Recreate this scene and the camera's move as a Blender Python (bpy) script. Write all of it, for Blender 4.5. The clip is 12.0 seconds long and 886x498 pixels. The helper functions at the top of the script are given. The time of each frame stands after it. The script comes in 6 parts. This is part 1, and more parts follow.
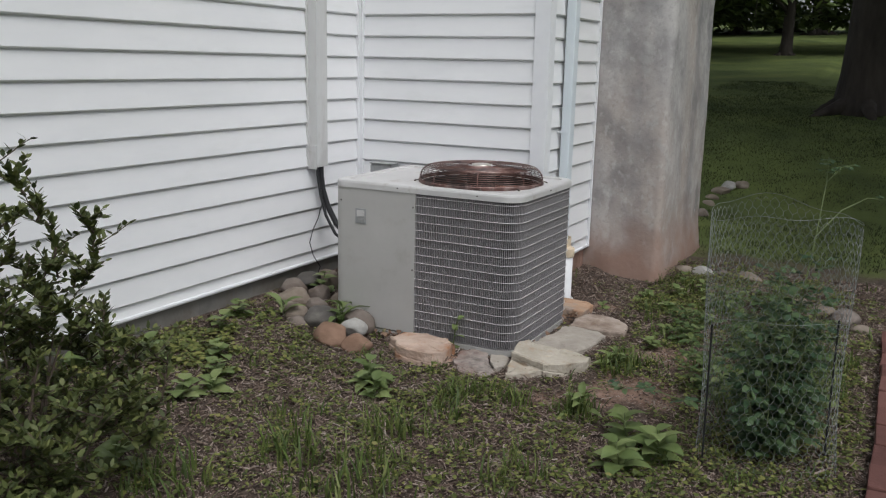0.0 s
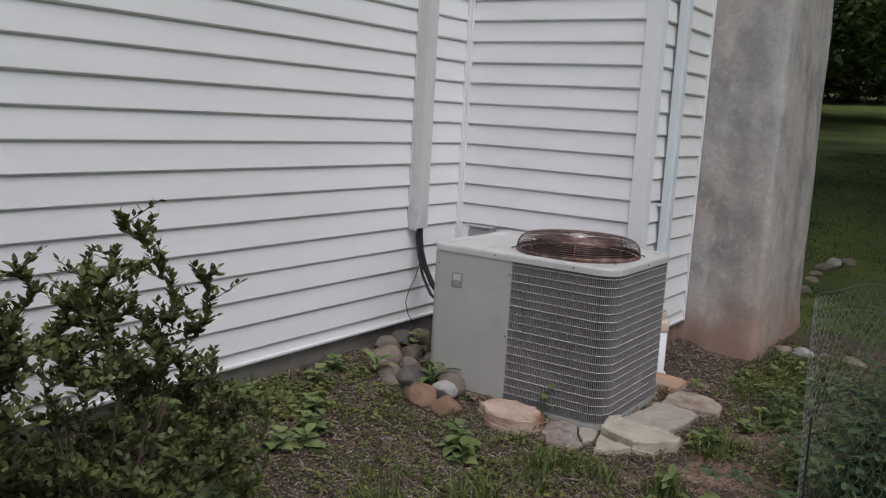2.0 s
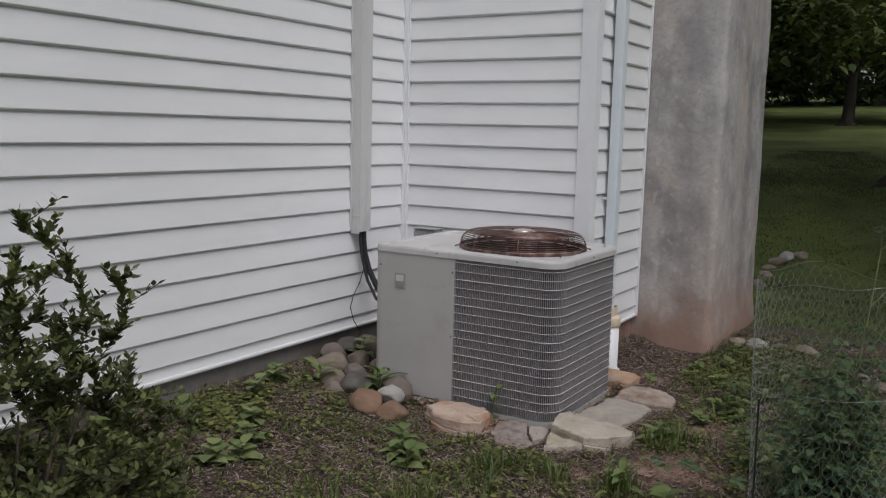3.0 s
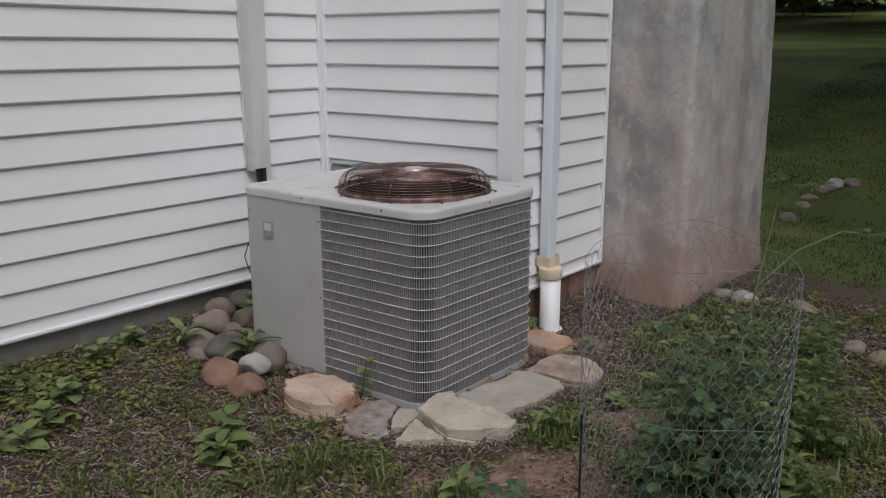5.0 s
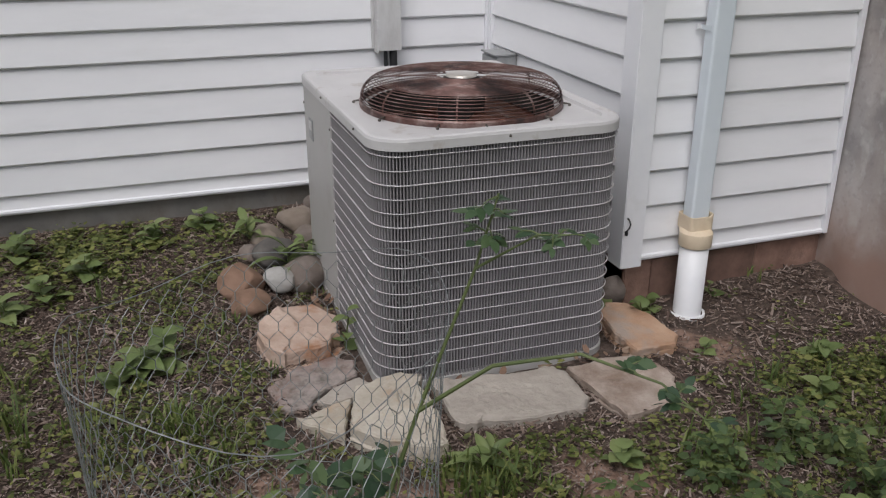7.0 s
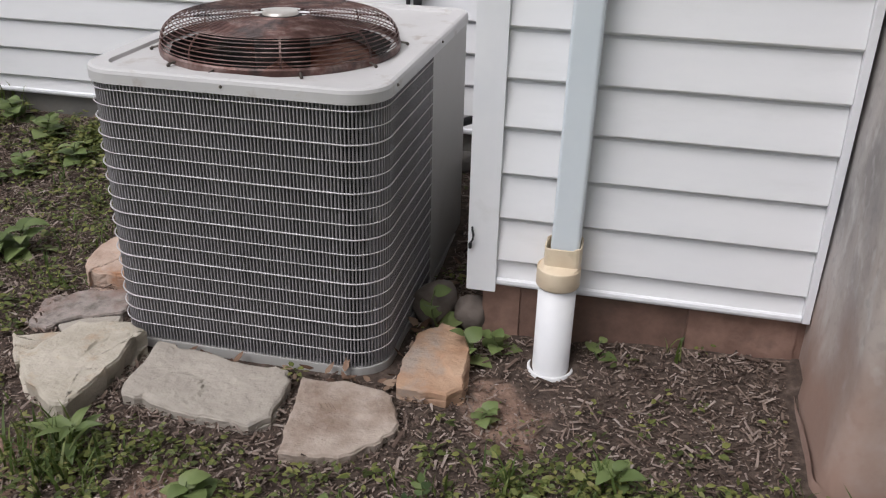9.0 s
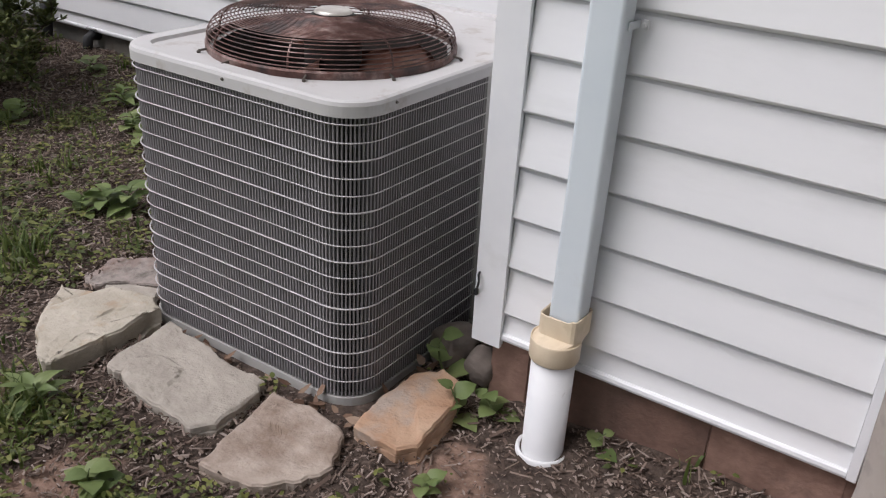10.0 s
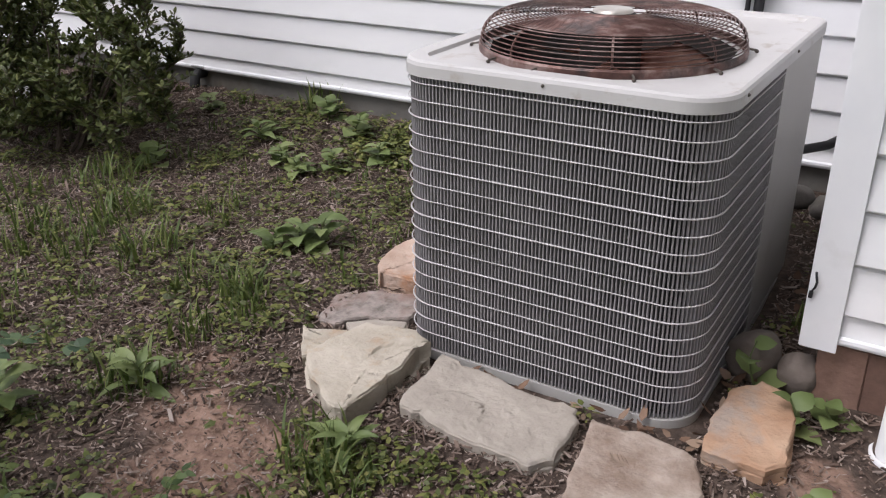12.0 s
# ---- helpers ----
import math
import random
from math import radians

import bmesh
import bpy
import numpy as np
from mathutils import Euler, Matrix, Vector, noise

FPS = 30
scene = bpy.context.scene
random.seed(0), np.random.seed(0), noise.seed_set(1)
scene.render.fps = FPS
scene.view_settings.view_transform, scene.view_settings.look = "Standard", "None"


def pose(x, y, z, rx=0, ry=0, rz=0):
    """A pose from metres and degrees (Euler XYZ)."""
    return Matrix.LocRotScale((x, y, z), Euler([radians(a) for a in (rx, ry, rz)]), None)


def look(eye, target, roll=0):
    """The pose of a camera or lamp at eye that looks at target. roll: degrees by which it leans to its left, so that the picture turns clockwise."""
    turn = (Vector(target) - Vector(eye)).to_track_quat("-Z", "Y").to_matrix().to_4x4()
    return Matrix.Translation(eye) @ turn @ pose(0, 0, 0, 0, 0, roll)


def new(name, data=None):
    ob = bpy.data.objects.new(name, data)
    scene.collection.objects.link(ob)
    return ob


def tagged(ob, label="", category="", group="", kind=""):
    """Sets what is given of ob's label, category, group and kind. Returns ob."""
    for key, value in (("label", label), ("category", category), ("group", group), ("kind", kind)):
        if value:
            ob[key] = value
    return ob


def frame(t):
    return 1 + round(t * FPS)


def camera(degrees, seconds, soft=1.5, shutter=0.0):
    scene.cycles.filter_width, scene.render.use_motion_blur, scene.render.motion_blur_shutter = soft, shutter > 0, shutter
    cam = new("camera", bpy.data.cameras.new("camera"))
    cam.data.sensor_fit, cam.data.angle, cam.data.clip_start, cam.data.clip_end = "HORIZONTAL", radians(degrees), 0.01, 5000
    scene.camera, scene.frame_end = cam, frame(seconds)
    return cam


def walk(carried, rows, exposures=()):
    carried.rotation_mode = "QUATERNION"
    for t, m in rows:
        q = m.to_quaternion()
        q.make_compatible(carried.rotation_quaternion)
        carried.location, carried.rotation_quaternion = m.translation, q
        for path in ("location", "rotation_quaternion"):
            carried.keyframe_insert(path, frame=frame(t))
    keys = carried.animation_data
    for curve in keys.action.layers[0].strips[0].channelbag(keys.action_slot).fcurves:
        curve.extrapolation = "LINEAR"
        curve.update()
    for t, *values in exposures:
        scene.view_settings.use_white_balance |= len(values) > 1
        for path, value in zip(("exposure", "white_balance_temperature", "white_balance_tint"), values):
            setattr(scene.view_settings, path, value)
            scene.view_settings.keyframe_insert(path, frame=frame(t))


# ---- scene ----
cam = camera(54.0, 12.0, 1.2)
PATH = [
    (0, (-4.655, -3.062, 1.331), (-2.924, -2.152, 0.909), 1.3),
    (0.5, (-4.624, -3.018, 1.365), (-2.926, -2.028, 0.993), -0.9),
    (1, (-4.656, -3.038, 1.318), (-2.993, -1.978, 0.982), 1.4),
    (1.5, (-4.675, -3.055, 1.381), (-3.016, -1.996, 1.025), 2.4),
    (2, (-4.716, -3.065, 1.408), (-3.077, -1.962, 1.097), 3.3),
    (2.5, (-4.684, -3.06, 1.406), (-3.031, -1.975, 1.104), 2.5),
    (3, (-4.552, -3.102, 1.307), (-2.865, -2.063, 1.037), 1.4),
    (3.2, (-4.477, -3.214, 1.353), (-2.792, -2.174, 1.077), 0.0),
    (4.8, (-3.535, -3.411, 1.333), (-1.983, -2.233, 0.883), -0.2),
    (5, (-3.361, -3.486, 1.319), (-1.833, -2.28, 0.862), -0.0),
    (5.5, (-2.953, -3.561, 1.297), (-1.613, -2.178, 0.757), 4.6),
    (6, (-2.449, -3.515, 1.348), (-1.272, -2.015, 0.744), 4.3),
    (6.5, (-1.997, -3.546, 1.323), (-0.981, -1.945, 0.685), -0.3),
    (7, (-1.554, -3.706, 1.345), (-0.929, -1.964, 0.585), 0.2),
    (7.5, (-1.008, -3.666, 1.277), (-0.478, -1.905, 0.49), 3.3),
    (7.7, (-0.79, -3.628, 1.316), (-0.387, -1.834, 0.529), -2.0),
    (9.3, (0.577, -3.234, 1.283), (-0.076, -1.562, 0.402), -1.9),
    (9.5, (0.689, -3.122, 1.299), (-0.142, -1.497, 0.481), -4.5),
    (10, (0.938, -2.855, 1.278), (-0.041, -1.358, 0.384), 3.3),
    (10.5, (0.917, -2.805, 1.287), (-0.265, -1.441, 0.426), -3.4),
    (11, (0.767, -2.89, 1.272), (-0.35, -1.498, 0.369), -3.1),
    (11.5, (0.522, -3.077, 1.27), (-0.46, -1.591, 0.361), -10.1),
    (12, (0.220, -3.181, 1.173), (-0.744, -1.642, 0.334), -0.6),
]
walk(cam, [(t, look(e, g, r)) for t, e, g, r in PATH],
     [(0, 0.0, 6180, 10), (1.0, -0.12, 6080, 11), (2.0, -0.26, 6180, 13), (2.5, -0.33, 6220, 14), (3.1, -0.36, 6250, 13), (5, -0.29, 6250, 13), (6, -0.14, 6250, 13), (7, -0.11, 6250, 14), (9.5, 0.24, 6250, 14), (10.5, 0.25, 6250, 18), (11.5, 0.32, 6250, 18), (12, 0.45, 6250, 17)])

# world and daylight: an overcast sky with a broad, weak sun
SUN_EL, SUN_AZ = radians(58), radians(215)      # azimuth of the light's source, clockwise from +y
world = bpy.data.worlds.new("sky")
scene.world = world
world.use_nodes = True
wn, wl = world.node_tree.nodes, world.node_tree.links
sky = wn.new("ShaderNodeTexSky")
sky.sky_type = "NISHITA"
sky.sun_disc = False
sky.sun_elevation, sky.sun_rotation = SUN_EL, SUN_AZ
sky.air_density, sky.dust_density, sky.ozone_density = 1.0, 4.0, 1.0
cloud = wn.new("ShaderNodeHueSaturation")
cloud.inputs["Saturation"].default_value = 0.22
wl.new(sky.outputs[0], cloud.inputs["Color"])
wl.new(cloud.outputs[0], wn["Background"].inputs[0])
wn["Background"].inputs[1].default_value = 0.132

sun = new("sun", bpy.data.lights.new("sun", "SUN"))
sun.data.energy, sun.data.angle, sun.data.color = 1.1, radians(34), (1.0, 0.965, 0.92)
sun.matrix_world = look((0, 0, 0), (-math.sin(SUN_AZ) * math.cos(SUN_EL), -math.cos(SUN_AZ) * math.cos(SUN_EL), -math.sin(SUN_EL)))


# ---------------------------------------------------------------- materials
def ramp_of(nodes, stops):
    r = nodes.new("ShaderNodeValToRGB")
    el = r.color_ramp.elements
    while len(el) < len(stops):
        el.new(0.5)
    for e, (p, c) in zip(el, stops):
        e.position, e.color = p, (*c, 1)
    return r


def surface(name, stops, scale=4.0, detail=5.0, rough=0.6, rough_var=0.1, metal=0.0, bump=0.2, bump_scale=40.0, bump_dist=0.004,
            stain=None, stain_scale=1.5, stain_lo=0.5, stain_hi=0.7, island=0.0, obj_rand=0.0, translucent=0.0, stretch=(1, 1, 1), spec=0.4):
    """A two-scale surface: a coloured noise, an optional stain laid over it, fine bump, and roughness that varies."""
    m = bpy.data.materials.new(name)
    m.use_nodes = True
    n, l = m.node_tree.nodes, m.node_tree.links
    b = n["Principled BSDF"]
    geo = n.new("ShaderNodeNewGeometry")
    mp = n.new("ShaderNodeMapping")
    mp.inputs["Scale"].default_value = stretch
    l.new(geo.outputs["Position"], mp.inputs["Vector"])
    nz = n.new("ShaderNodeTexNoise")
    nz.inputs["Scale"].default_value, nz.inputs["Detail"].default_value = scale, detail
    nz.inputs["Roughness"].default_value = 0.62
    l.new(mp.outputs[0], nz.inputs["Vector"])
    fac = nz.outputs["Fac"]
    if island or obj_rand:
        mix = n.new("ShaderNodeMix")
        mix.inputs[0].default_value = island or obj_rand
        l.new(fac, mix.inputs[2])
        if island:
            l.new(geo.outputs["Random Per Island"], mix.inputs[3])
        else:
            oi = n.new("ShaderNodeObjectInfo")
            l.new(oi.outputs["Random"], mix.inputs[3])
        fac = mix.outputs[0]
    r = ramp_of(n, stops)
    l.new(fac, r.inputs[0])
    col = r.outputs[0]
    if stain:
        sz = n.new("ShaderNodeTexNoise")
        sz.inputs["Scale"].default_value, sz.inputs["Detail"].default_value = stain_scale, 7
        sz.inputs["Roughness"].default_value = 0.65
        l.new(mp.outputs[0], sz.inputs["Vector"])
        mr = n.new("ShaderNodeMapRange")
        mr.inputs[1].default_value, mr.inputs[2].default_value = stain_lo, stain_hi
        l.new(sz.outputs["Fac"], mr.inputs[0])
        mx = n.new("ShaderNodeMix")
        mx.data_type = "RGBA"
        l.new(mr.outputs[0], mx.inputs[0])
        l.new(col, mx.inputs[6])
        mx.inputs[7].default_value = (*stain, 1)
        col = mx.outputs[2]
    l.new(col, b.inputs["Base Color"])
    rr = n.new("ShaderNodeMapRange")
    rr.inputs[3].default_value, rr.inputs[4].default_value = rough - rough_var, min(1, rough + rough_var)
    l.new(nz.outputs["Fac"], rr.inputs[0])
    l.new(rr.outputs[0], b.inputs["Roughness"])
    b.inputs["Metallic"].default_value = metal
    b.inputs["Specular IOR Level"].default_value = spec
    if bump:
        bz = n.new("ShaderNodeTexNoise")
        bz.inputs["Scale"].default_value, bz.inputs["Detail"].default_value = bump_scale, 6
        l.new(mp.outputs[0], bz.inputs["Vector"])
        bp = n.new("ShaderNodeBump")
        bp.inputs["Strength"].default_value, bp.inputs["Distance"].default_value = bump, bump_dist
        l.new(bz.outputs["Fac"], bp.inputs["Height"])
        l.new(bp.outputs[0], b.inputs["Normal"])
    if translucent:
        tr = n.new("ShaderNodeBsdfTranslucent")
        l.new(col, tr.inputs["Color"])
        ms = n.new("ShaderNodeMixShader")
        ms.inputs[0].default_value = translucent
        l.new(b.outputs[0], ms.inputs[1])
        l.new(tr.outputs[0], ms.inputs[2])
        l.new(ms.outputs[0], n["Material Output"].inputs["Surface"])
    return m


M_SIDING = surface("white_vinyl", [(0.3, (0.74, 0.745, 0.755)), (0.7, (0.80, 0.80, 0.805))], 3, 4, 0.42, 0.06, bump=0.12, bump_scale=9, bump_dist=0.004,
                   stain=(0.66, 0.665, 0.66), stain_scale=2.2, stain_lo=0.56, stain_hi=0.85, stretch=(0.5, 0.5, 2.2))
M_TRIM = surface("white_trim", [(0.3, (0.74, 0.75, 0.77)), (0.7, (0.80, 0.805, 0.815))], 5, 4, 0.4, 0.06, bump=0.06, bump_scale=20, stain=(0.62, 0.62, 0.60), stain_scale=3, stain_lo=0.6, stain_hi=0.85)
M_SPOUT = surface("pale_downspout_paint", [(0.3, (0.62, 0.68, 0.72)), (0.7, (0.69, 0.74, 0.77))], 4, 4, 0.38, 0.06, bump=0.06, bump_scale=25, stain=(0.56, 0.58, 0.57), stain_scale=4, stain_lo=0.6, stain_hi=0.8)
M_LINESET = surface("weathered_line_cover", [(0.3, (0.52, 0.52, 0.51)), (0.7, (0.62, 0.62, 0.61))], 5, 5, 0.5, 0.08, bump=0.08, bump_scale=30, stain=(0.36, 0.35, 0.33), stain_scale=5, stain_lo=0.52, stain_hi=0.75, stretch=(1, 1, 0.3))
M_PVC = surface("white_pvc", [(0.3, (0.72, 0.73, 0.74)), (0.7, (0.80, 0.80, 0.80))], 6, 4, 0.34, 0.06, bump=0.05, bump_scale=60, stain=(0.45, 0.42, 0.38), stain_scale=14, stain_lo=0.66, stain_hi=0.74)
M_ADAPTER = surface("yellowed_plastic", [(0.3, (0.62, 0.50, 0.35)), (0.7, (0.74, 0.635, 0.48))], 9, 5, 0.42, 0.08, bump=0.08, bump_scale=60, stain=(0.48, 0.38, 0.22), stain_scale=9, stain_lo=0.55, stain_hi=0.75)
M_FOUND = surface("grey_foundation", [(0.3, (0.13, 0.125, 0.115)), (0.7, (0.23, 0.22, 0.20))], 6, 6, 0.9, 0.05, bump=0.5, bump_scale=60, stain=(0.10, 0.085, 0.065), stain_scale=3, stain_lo=0.5, stain_hi=0.7)
M_REDBLOCK = surface("clay_stained_block", [(0.28, (0.100, 0.061, 0.047)), (0.5, (0.190, 0.113, 0.085)), (0.72, (0.315, 0.198, 0.154))], 9, 9, 0.92, 0.05, bump=0.9, bump_scale=70, stain=(0.10, 0.07, 0.055), stain_scale=4, stain_lo=0.52, stain_hi=0.7, obj_rand=0.3)
M_UNIT = surface("grey_cabinet_paint", [(0.3, (0.40, 0.39, 0.37)), (0.7, (0.45, 0.44, 0.42))], 3, 4, 0.45, 0.07, bump=0.05, bump_scale=120, stain=(0.34, 0.32, 0.29), stain_scale=5, stain_lo=0.58, stain_hi=0.85)
M_CAP = surface("pale_cap_paint", [(0.3, (0.50, 0.49, 0.48)), (0.7, (0.57, 0.56, 0.55))], 5, 5, 0.42, 0.08, bump=0.06, bump_scale=90, stain=(0.38, 0.34, 0.30), stain_scale=9, stain_lo=0.58, stain_hi=0.72)
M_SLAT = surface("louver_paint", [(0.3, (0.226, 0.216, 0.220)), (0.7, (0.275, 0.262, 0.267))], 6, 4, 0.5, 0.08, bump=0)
M_WIRE = surface("grille_wire_paint", [(0.3, (0.44, 0.424, 0.426)), (0.7, (0.525, 0.505, 0.507))], 10, 4, 0.45, 0.08, bump=0)
# coil colour kept near black: it includes the shade of the louver gaps
M_COIL = surface("gap_shaded_coil", [(0.35, (0.020, 0.0195, 0.020)), (0.7, (0.034, 0.033, 0.034))], 9, 5, 0.6, 0.1, metal=0.3, bump=0.4, bump_scale=300, stretch=(1, 1, 0.05))
M_RUST = surface("rusted_wire", [(0.3, (0.072, 0.036, 0.030)), (0.5, (0.150, 0.080, 0.066)), (0.7, (0.34, 0.255, 0.230))], 16, 6, 0.46, 0.15, metal=0.35, bump=0.3, bump_scale=200, stain=(0.055, 0.040, 0.038), stain_scale=7, stain_lo=0.5, stain_hi=0.62)
M_BLADE = surface("rust_streaked_blade", [(0.32, (0.17, 0.060, 0.038)), (0.55, (0.30, 0.150, 0.105)), (0.7, (0.46, 0.42, 0.39))], 9, 6, 0.42, 0.12, metal=0.5, bump=0.15, bump_scale=80)
M_MOTOR = surface("motor_cap", [(0.3, (0.42, 0.38, 0.33)), (0.7, (0.66, 0.64, 0.60))], 14, 5, 0.35, 0.1, metal=0.5, bump=0.1, bump_scale=90)
# darkness of the fan well, put into the colour of shroud and motor
M_FAN_SHADE = surface("shaded_fan_well", [(0.3, (0.012, 0.011, 0.010)), (0.7, (0.03, 0.024, 0.02))], 9, 4, 0.8, 0.1, bump=0.1)
M_BLACK = surface("black_rubber", [(0.3, (0.010, 0.010, 0.011)), (0.7, (0.022, 0.022, 0.024))], 20, 4, 0.55, 0.1, bump=0.25, bump_scale=120)
M_SCREW = surface("dull_screw", [(0.3, (0.05, 0.045, 0.04)), (0.7, (0.16, 0.14, 0.12))], 60, 3, 0.45, 0.1, metal=0.6, bump=0)
M_PLATE = surface("metal_plate", [(0.3, (0.24, 0.24, 0.24)), (0.7, (0.36, 0.36, 0.35))], 40, 4, 0.4, 0.1, metal=0.4, bump=0)
M_BOX = surface("grey_steel_box", [(0.3, (0.24, 0.25, 0.25)), (0.7, (0.34, 0.345, 0.34))], 18, 5, 0.5, 0.1, bump=0.06, stain=(0.14, 0.11, 0.09), stain_scale=9, stain_lo=0.6, stain_hi=0.75)
M_LEAF = surface("weed_leaf", [(0.15, (0.050, 0.064, 0.016)), (0.5, (0.112, 0.138, 0.033)), (0.82, (0.220, 0.228, 0.066)), (1.0, (0.260, 0.200, 0.090))], 6, 3, 0.55, 0.08, bump=0.1, island=0.75, translucent=0.25)
M_BIGLEAF = surface("broad_leaf", [(0.15, (0.100, 0.142, 0.045)), (0.5, (0.160, 0.215, 0.074)), (0.85, (0.240, 0.285, 0.112))], 14, 4, 0.5, 0.08, bump=0.15, bump_scale=60, obj_rand=0.55, translucent=0.25)
M_GRASS = surface("grass_blade", [(0.15, (0.050, 0.078, 0.017)), (0.5, (0.100, 0.145, 0.033)), (0.85, (0.180, 0.208, 0.064))], 5, 3, 0.55, 0.08, bump=0, island=0.75, translucent=0.25)
# darker than the lawn ground: tree shade on the near grass is coloured in
M_LAWN_SHADED = surface("shaded_lawn_blade", [(0.15, (0.020, 0.031, 0.008)), (0.5, (0.038, 0.055, 0.013)), (0.85, (0.070, 0.085, 0.025))], 0.7, 4, 0.6, 0.08, bump=0, island=0.4, translucent=0.2)
M_BUSH = surface("bush_leaf", [(0.15, (0.036, 0.049, 0.015)), (0.5, (0.080, 0.100, 0.029)), (0.85, (0.136, 0.150, 0.048)), (1.0, (0.145, 0.112, 0.058))], 3, 3, 0.55, 0.08, bump=0, island=0.7, translucent=0.12, spec=0.3)
M_CAGELEAF = surface("blue_green_leaf", [(0.15, (0.028, 0.060, 0.029)), (0.5, (0.054, 0.097, 0.042)), (0.85, (0.102, 0.150, 0.062))], 7, 3, 0.5, 0.08, bump=0, island=0.7, translucent=0.2)
M_PLANTLEAF = surface("garden_leaf", [(0.15, (0.040, 0.070, 0.024)), (0.5, (0.078, 0.120, 0.038)), (0.85, (0.150, 0.190, 0.060))], 7, 3, 0.55, 0.08, bump=0, island=0.7, translucent=0.25)
M_TREELEAF = surface("tree_leaf", [(0.15, (0.050, 0.075, 0.020)), (0.55, (0.098, 0.138, 0.038)), (0.9, (0.160, 0.200, 0.060))], 0.6, 3, 0.6, 0.08, bump=0, island=0.7, translucent=0.2)
M_STEM = surface("green_stem", [(0.3, (0.075, 0.105, 0.035)), (0.7, (0.13, 0.155, 0.06))], 30, 4, 0.6, 0.1, bump=0.1)
M_TWIG = surface("woody_stem", [(0.3, (0.045, 0.033, 0.024)), (0.7, (0.10, 0.075, 0.055))], 30, 5, 0.85, 0.08, bump=0.4, bump_scale=90)
M_BARK = surface("dark_bark", [(0.3, (0.022, 0.018, 0.015)), (0.7, (0.060, 0.050, 0.042))], 5, 6, 0.95, 0.04, bump=0.9, bump_scale=9, bump_dist=0.03, stretch=(1, 1, 0.25))
M_GALV = surface("galvanised_wire", [(0.3, (0.15, 0.162, 0.162)), (0.7, (0.26, 0.272, 0.27))], 20, 4, 0.5, 0.1, metal=0.35, bump=0)
M_BRICK = surface("red_edging_brick", [(0.2, (0.085, 0.036, 0.030)), (0.55, (0.130, 0.058, 0.048)), (0.85, (0.175, 0.088, 0.074))], 20, 6, 0.9, 0.05, bump=0.5, bump_scale=130, obj_rand=0.45)
M_CONCRETE = surface("pale_concrete", [(0.3, (0.26, 0.255, 0.24)), (0.7, (0.38, 0.375, 0.36))], 9, 6, 0.9, 0.05, bump=0.4, bump_scale=120, stain=(0.17, 0.16, 0.14), stain_scale=3, stain_lo=0.55, stain_hi=0.75)
M_CHIP = surface("mulch_chip", [(0.05, (0.044, 0.029, 0.022)), (0.35, (0.122, 0.084, 0.065)), (0.65, (0.215, 0.162, 0.131)), (0.88, (0.320, 0.260, 0.224)), (1.0, (0.48, 0.43, 0.39))], 30, 4, 0.9, 0.06, bump=0.3, bump_scale=220, island=0.85)
M_DRYLEAF = surface("dry_leaf", [(0.1, (0.10, 0.055, 0.035)), (0.5, (0.19, 0.115, 0.075)), (0.9, (0.34, 0.25, 0.18))], 20, 3, 0.75, 0.08, bump=0.1, island=0.8, translucent=0.1)


def stone_mat(name, stops, stain, scale=9, lo=0.5, hi=0.68, sscale=5.0, bump=0.55):
    return surface(name, stops, scale, 9, 0.88, 0.06, bump=min(1.0, bump * 1.6), bump_scale=38, bump_dist=0.010, stain=stain, stain_scale=sscale, stain_lo=lo, stain_hi=hi, stretch=(1, 1, 1.5))


M_ST_WHITE = stone_mat("cream_flagstone", [(0.3, (0.36, 0.318, 0.252)), (0.7, (0.53, 0.485, 0.405))], (0.38, 0.25, 0.14), lo=0.55, hi=0.72)
M_ST_GREY = stone_mat("grey_flagstone", [(0.3, (0.31, 0.276, 0.234)), (0.7, (0.45, 0.408, 0.352))], (0.22, 0.20, 0.18), lo=0.55, hi=0.72)
M_ST_PINK = stone_mat("pinkish_flagstone", [(0.3, (0.32, 0.26, 0.212)), (0.7, (0.46, 0.385, 0.325))], (0.23, 0.17, 0.13))
M_ST_ORANGE = stone_mat("rusty_orange_stone", [(0.3, (0.37, 0.215, 0.130)), (0.7, (0.47, 0.325, 0.222))], (0.35, 0.285, 0.235), lo=0.55, hi=0.66, sscale=4)
M_ST_TAN = stone_mat("tan_sandstone", [(0.3, (0.39, 0.275, 0.208)), (0.7, (0.53, 0.415, 0.338))], (0.38, 0.20, 0.11), lo=0.54, hi=0.66)
M_ST_MOTTLE = stone_mat("mottled_stone", [(0.35, (0.14, 0.12, 0.105)), (0.5, (0.27, 0.235, 0.21)), (0.65, (0.34, 0.285, 0.255))], (0.20, 0.125, 0.10), 26)
M_CB_DARK = stone_mat("dark_cobble", [(0.3, (0.060, 0.055, 0.050)), (0.7, (0.12, 0.11, 0.10))], (0.15, 0.14, 0.12), bump=0.2)
M_CB_BROWN = stone_mat("brown_cobble", [(0.3, (0.16, 0.095, 0.062)), (0.7, (0.26, 0.165, 0.115))], (0.14, 0.09, 0.06), bump=0.2)
M_CB_GREY = stone_mat("grey_cobble", [(0.3, (0.120, 0.098, 0.083)), (0.7, (0.210, 0.176, 0.152))], (0.13, 0.10, 0.08), bump=0.25)
M_CB_TAN = stone_mat("tan_cobble", [(0.3, (0.17, 0.137, 0.108)), (0.7, (0.28, 0.235, 0.19))], (0.17, 0.135, 0.105), bump=0.25)
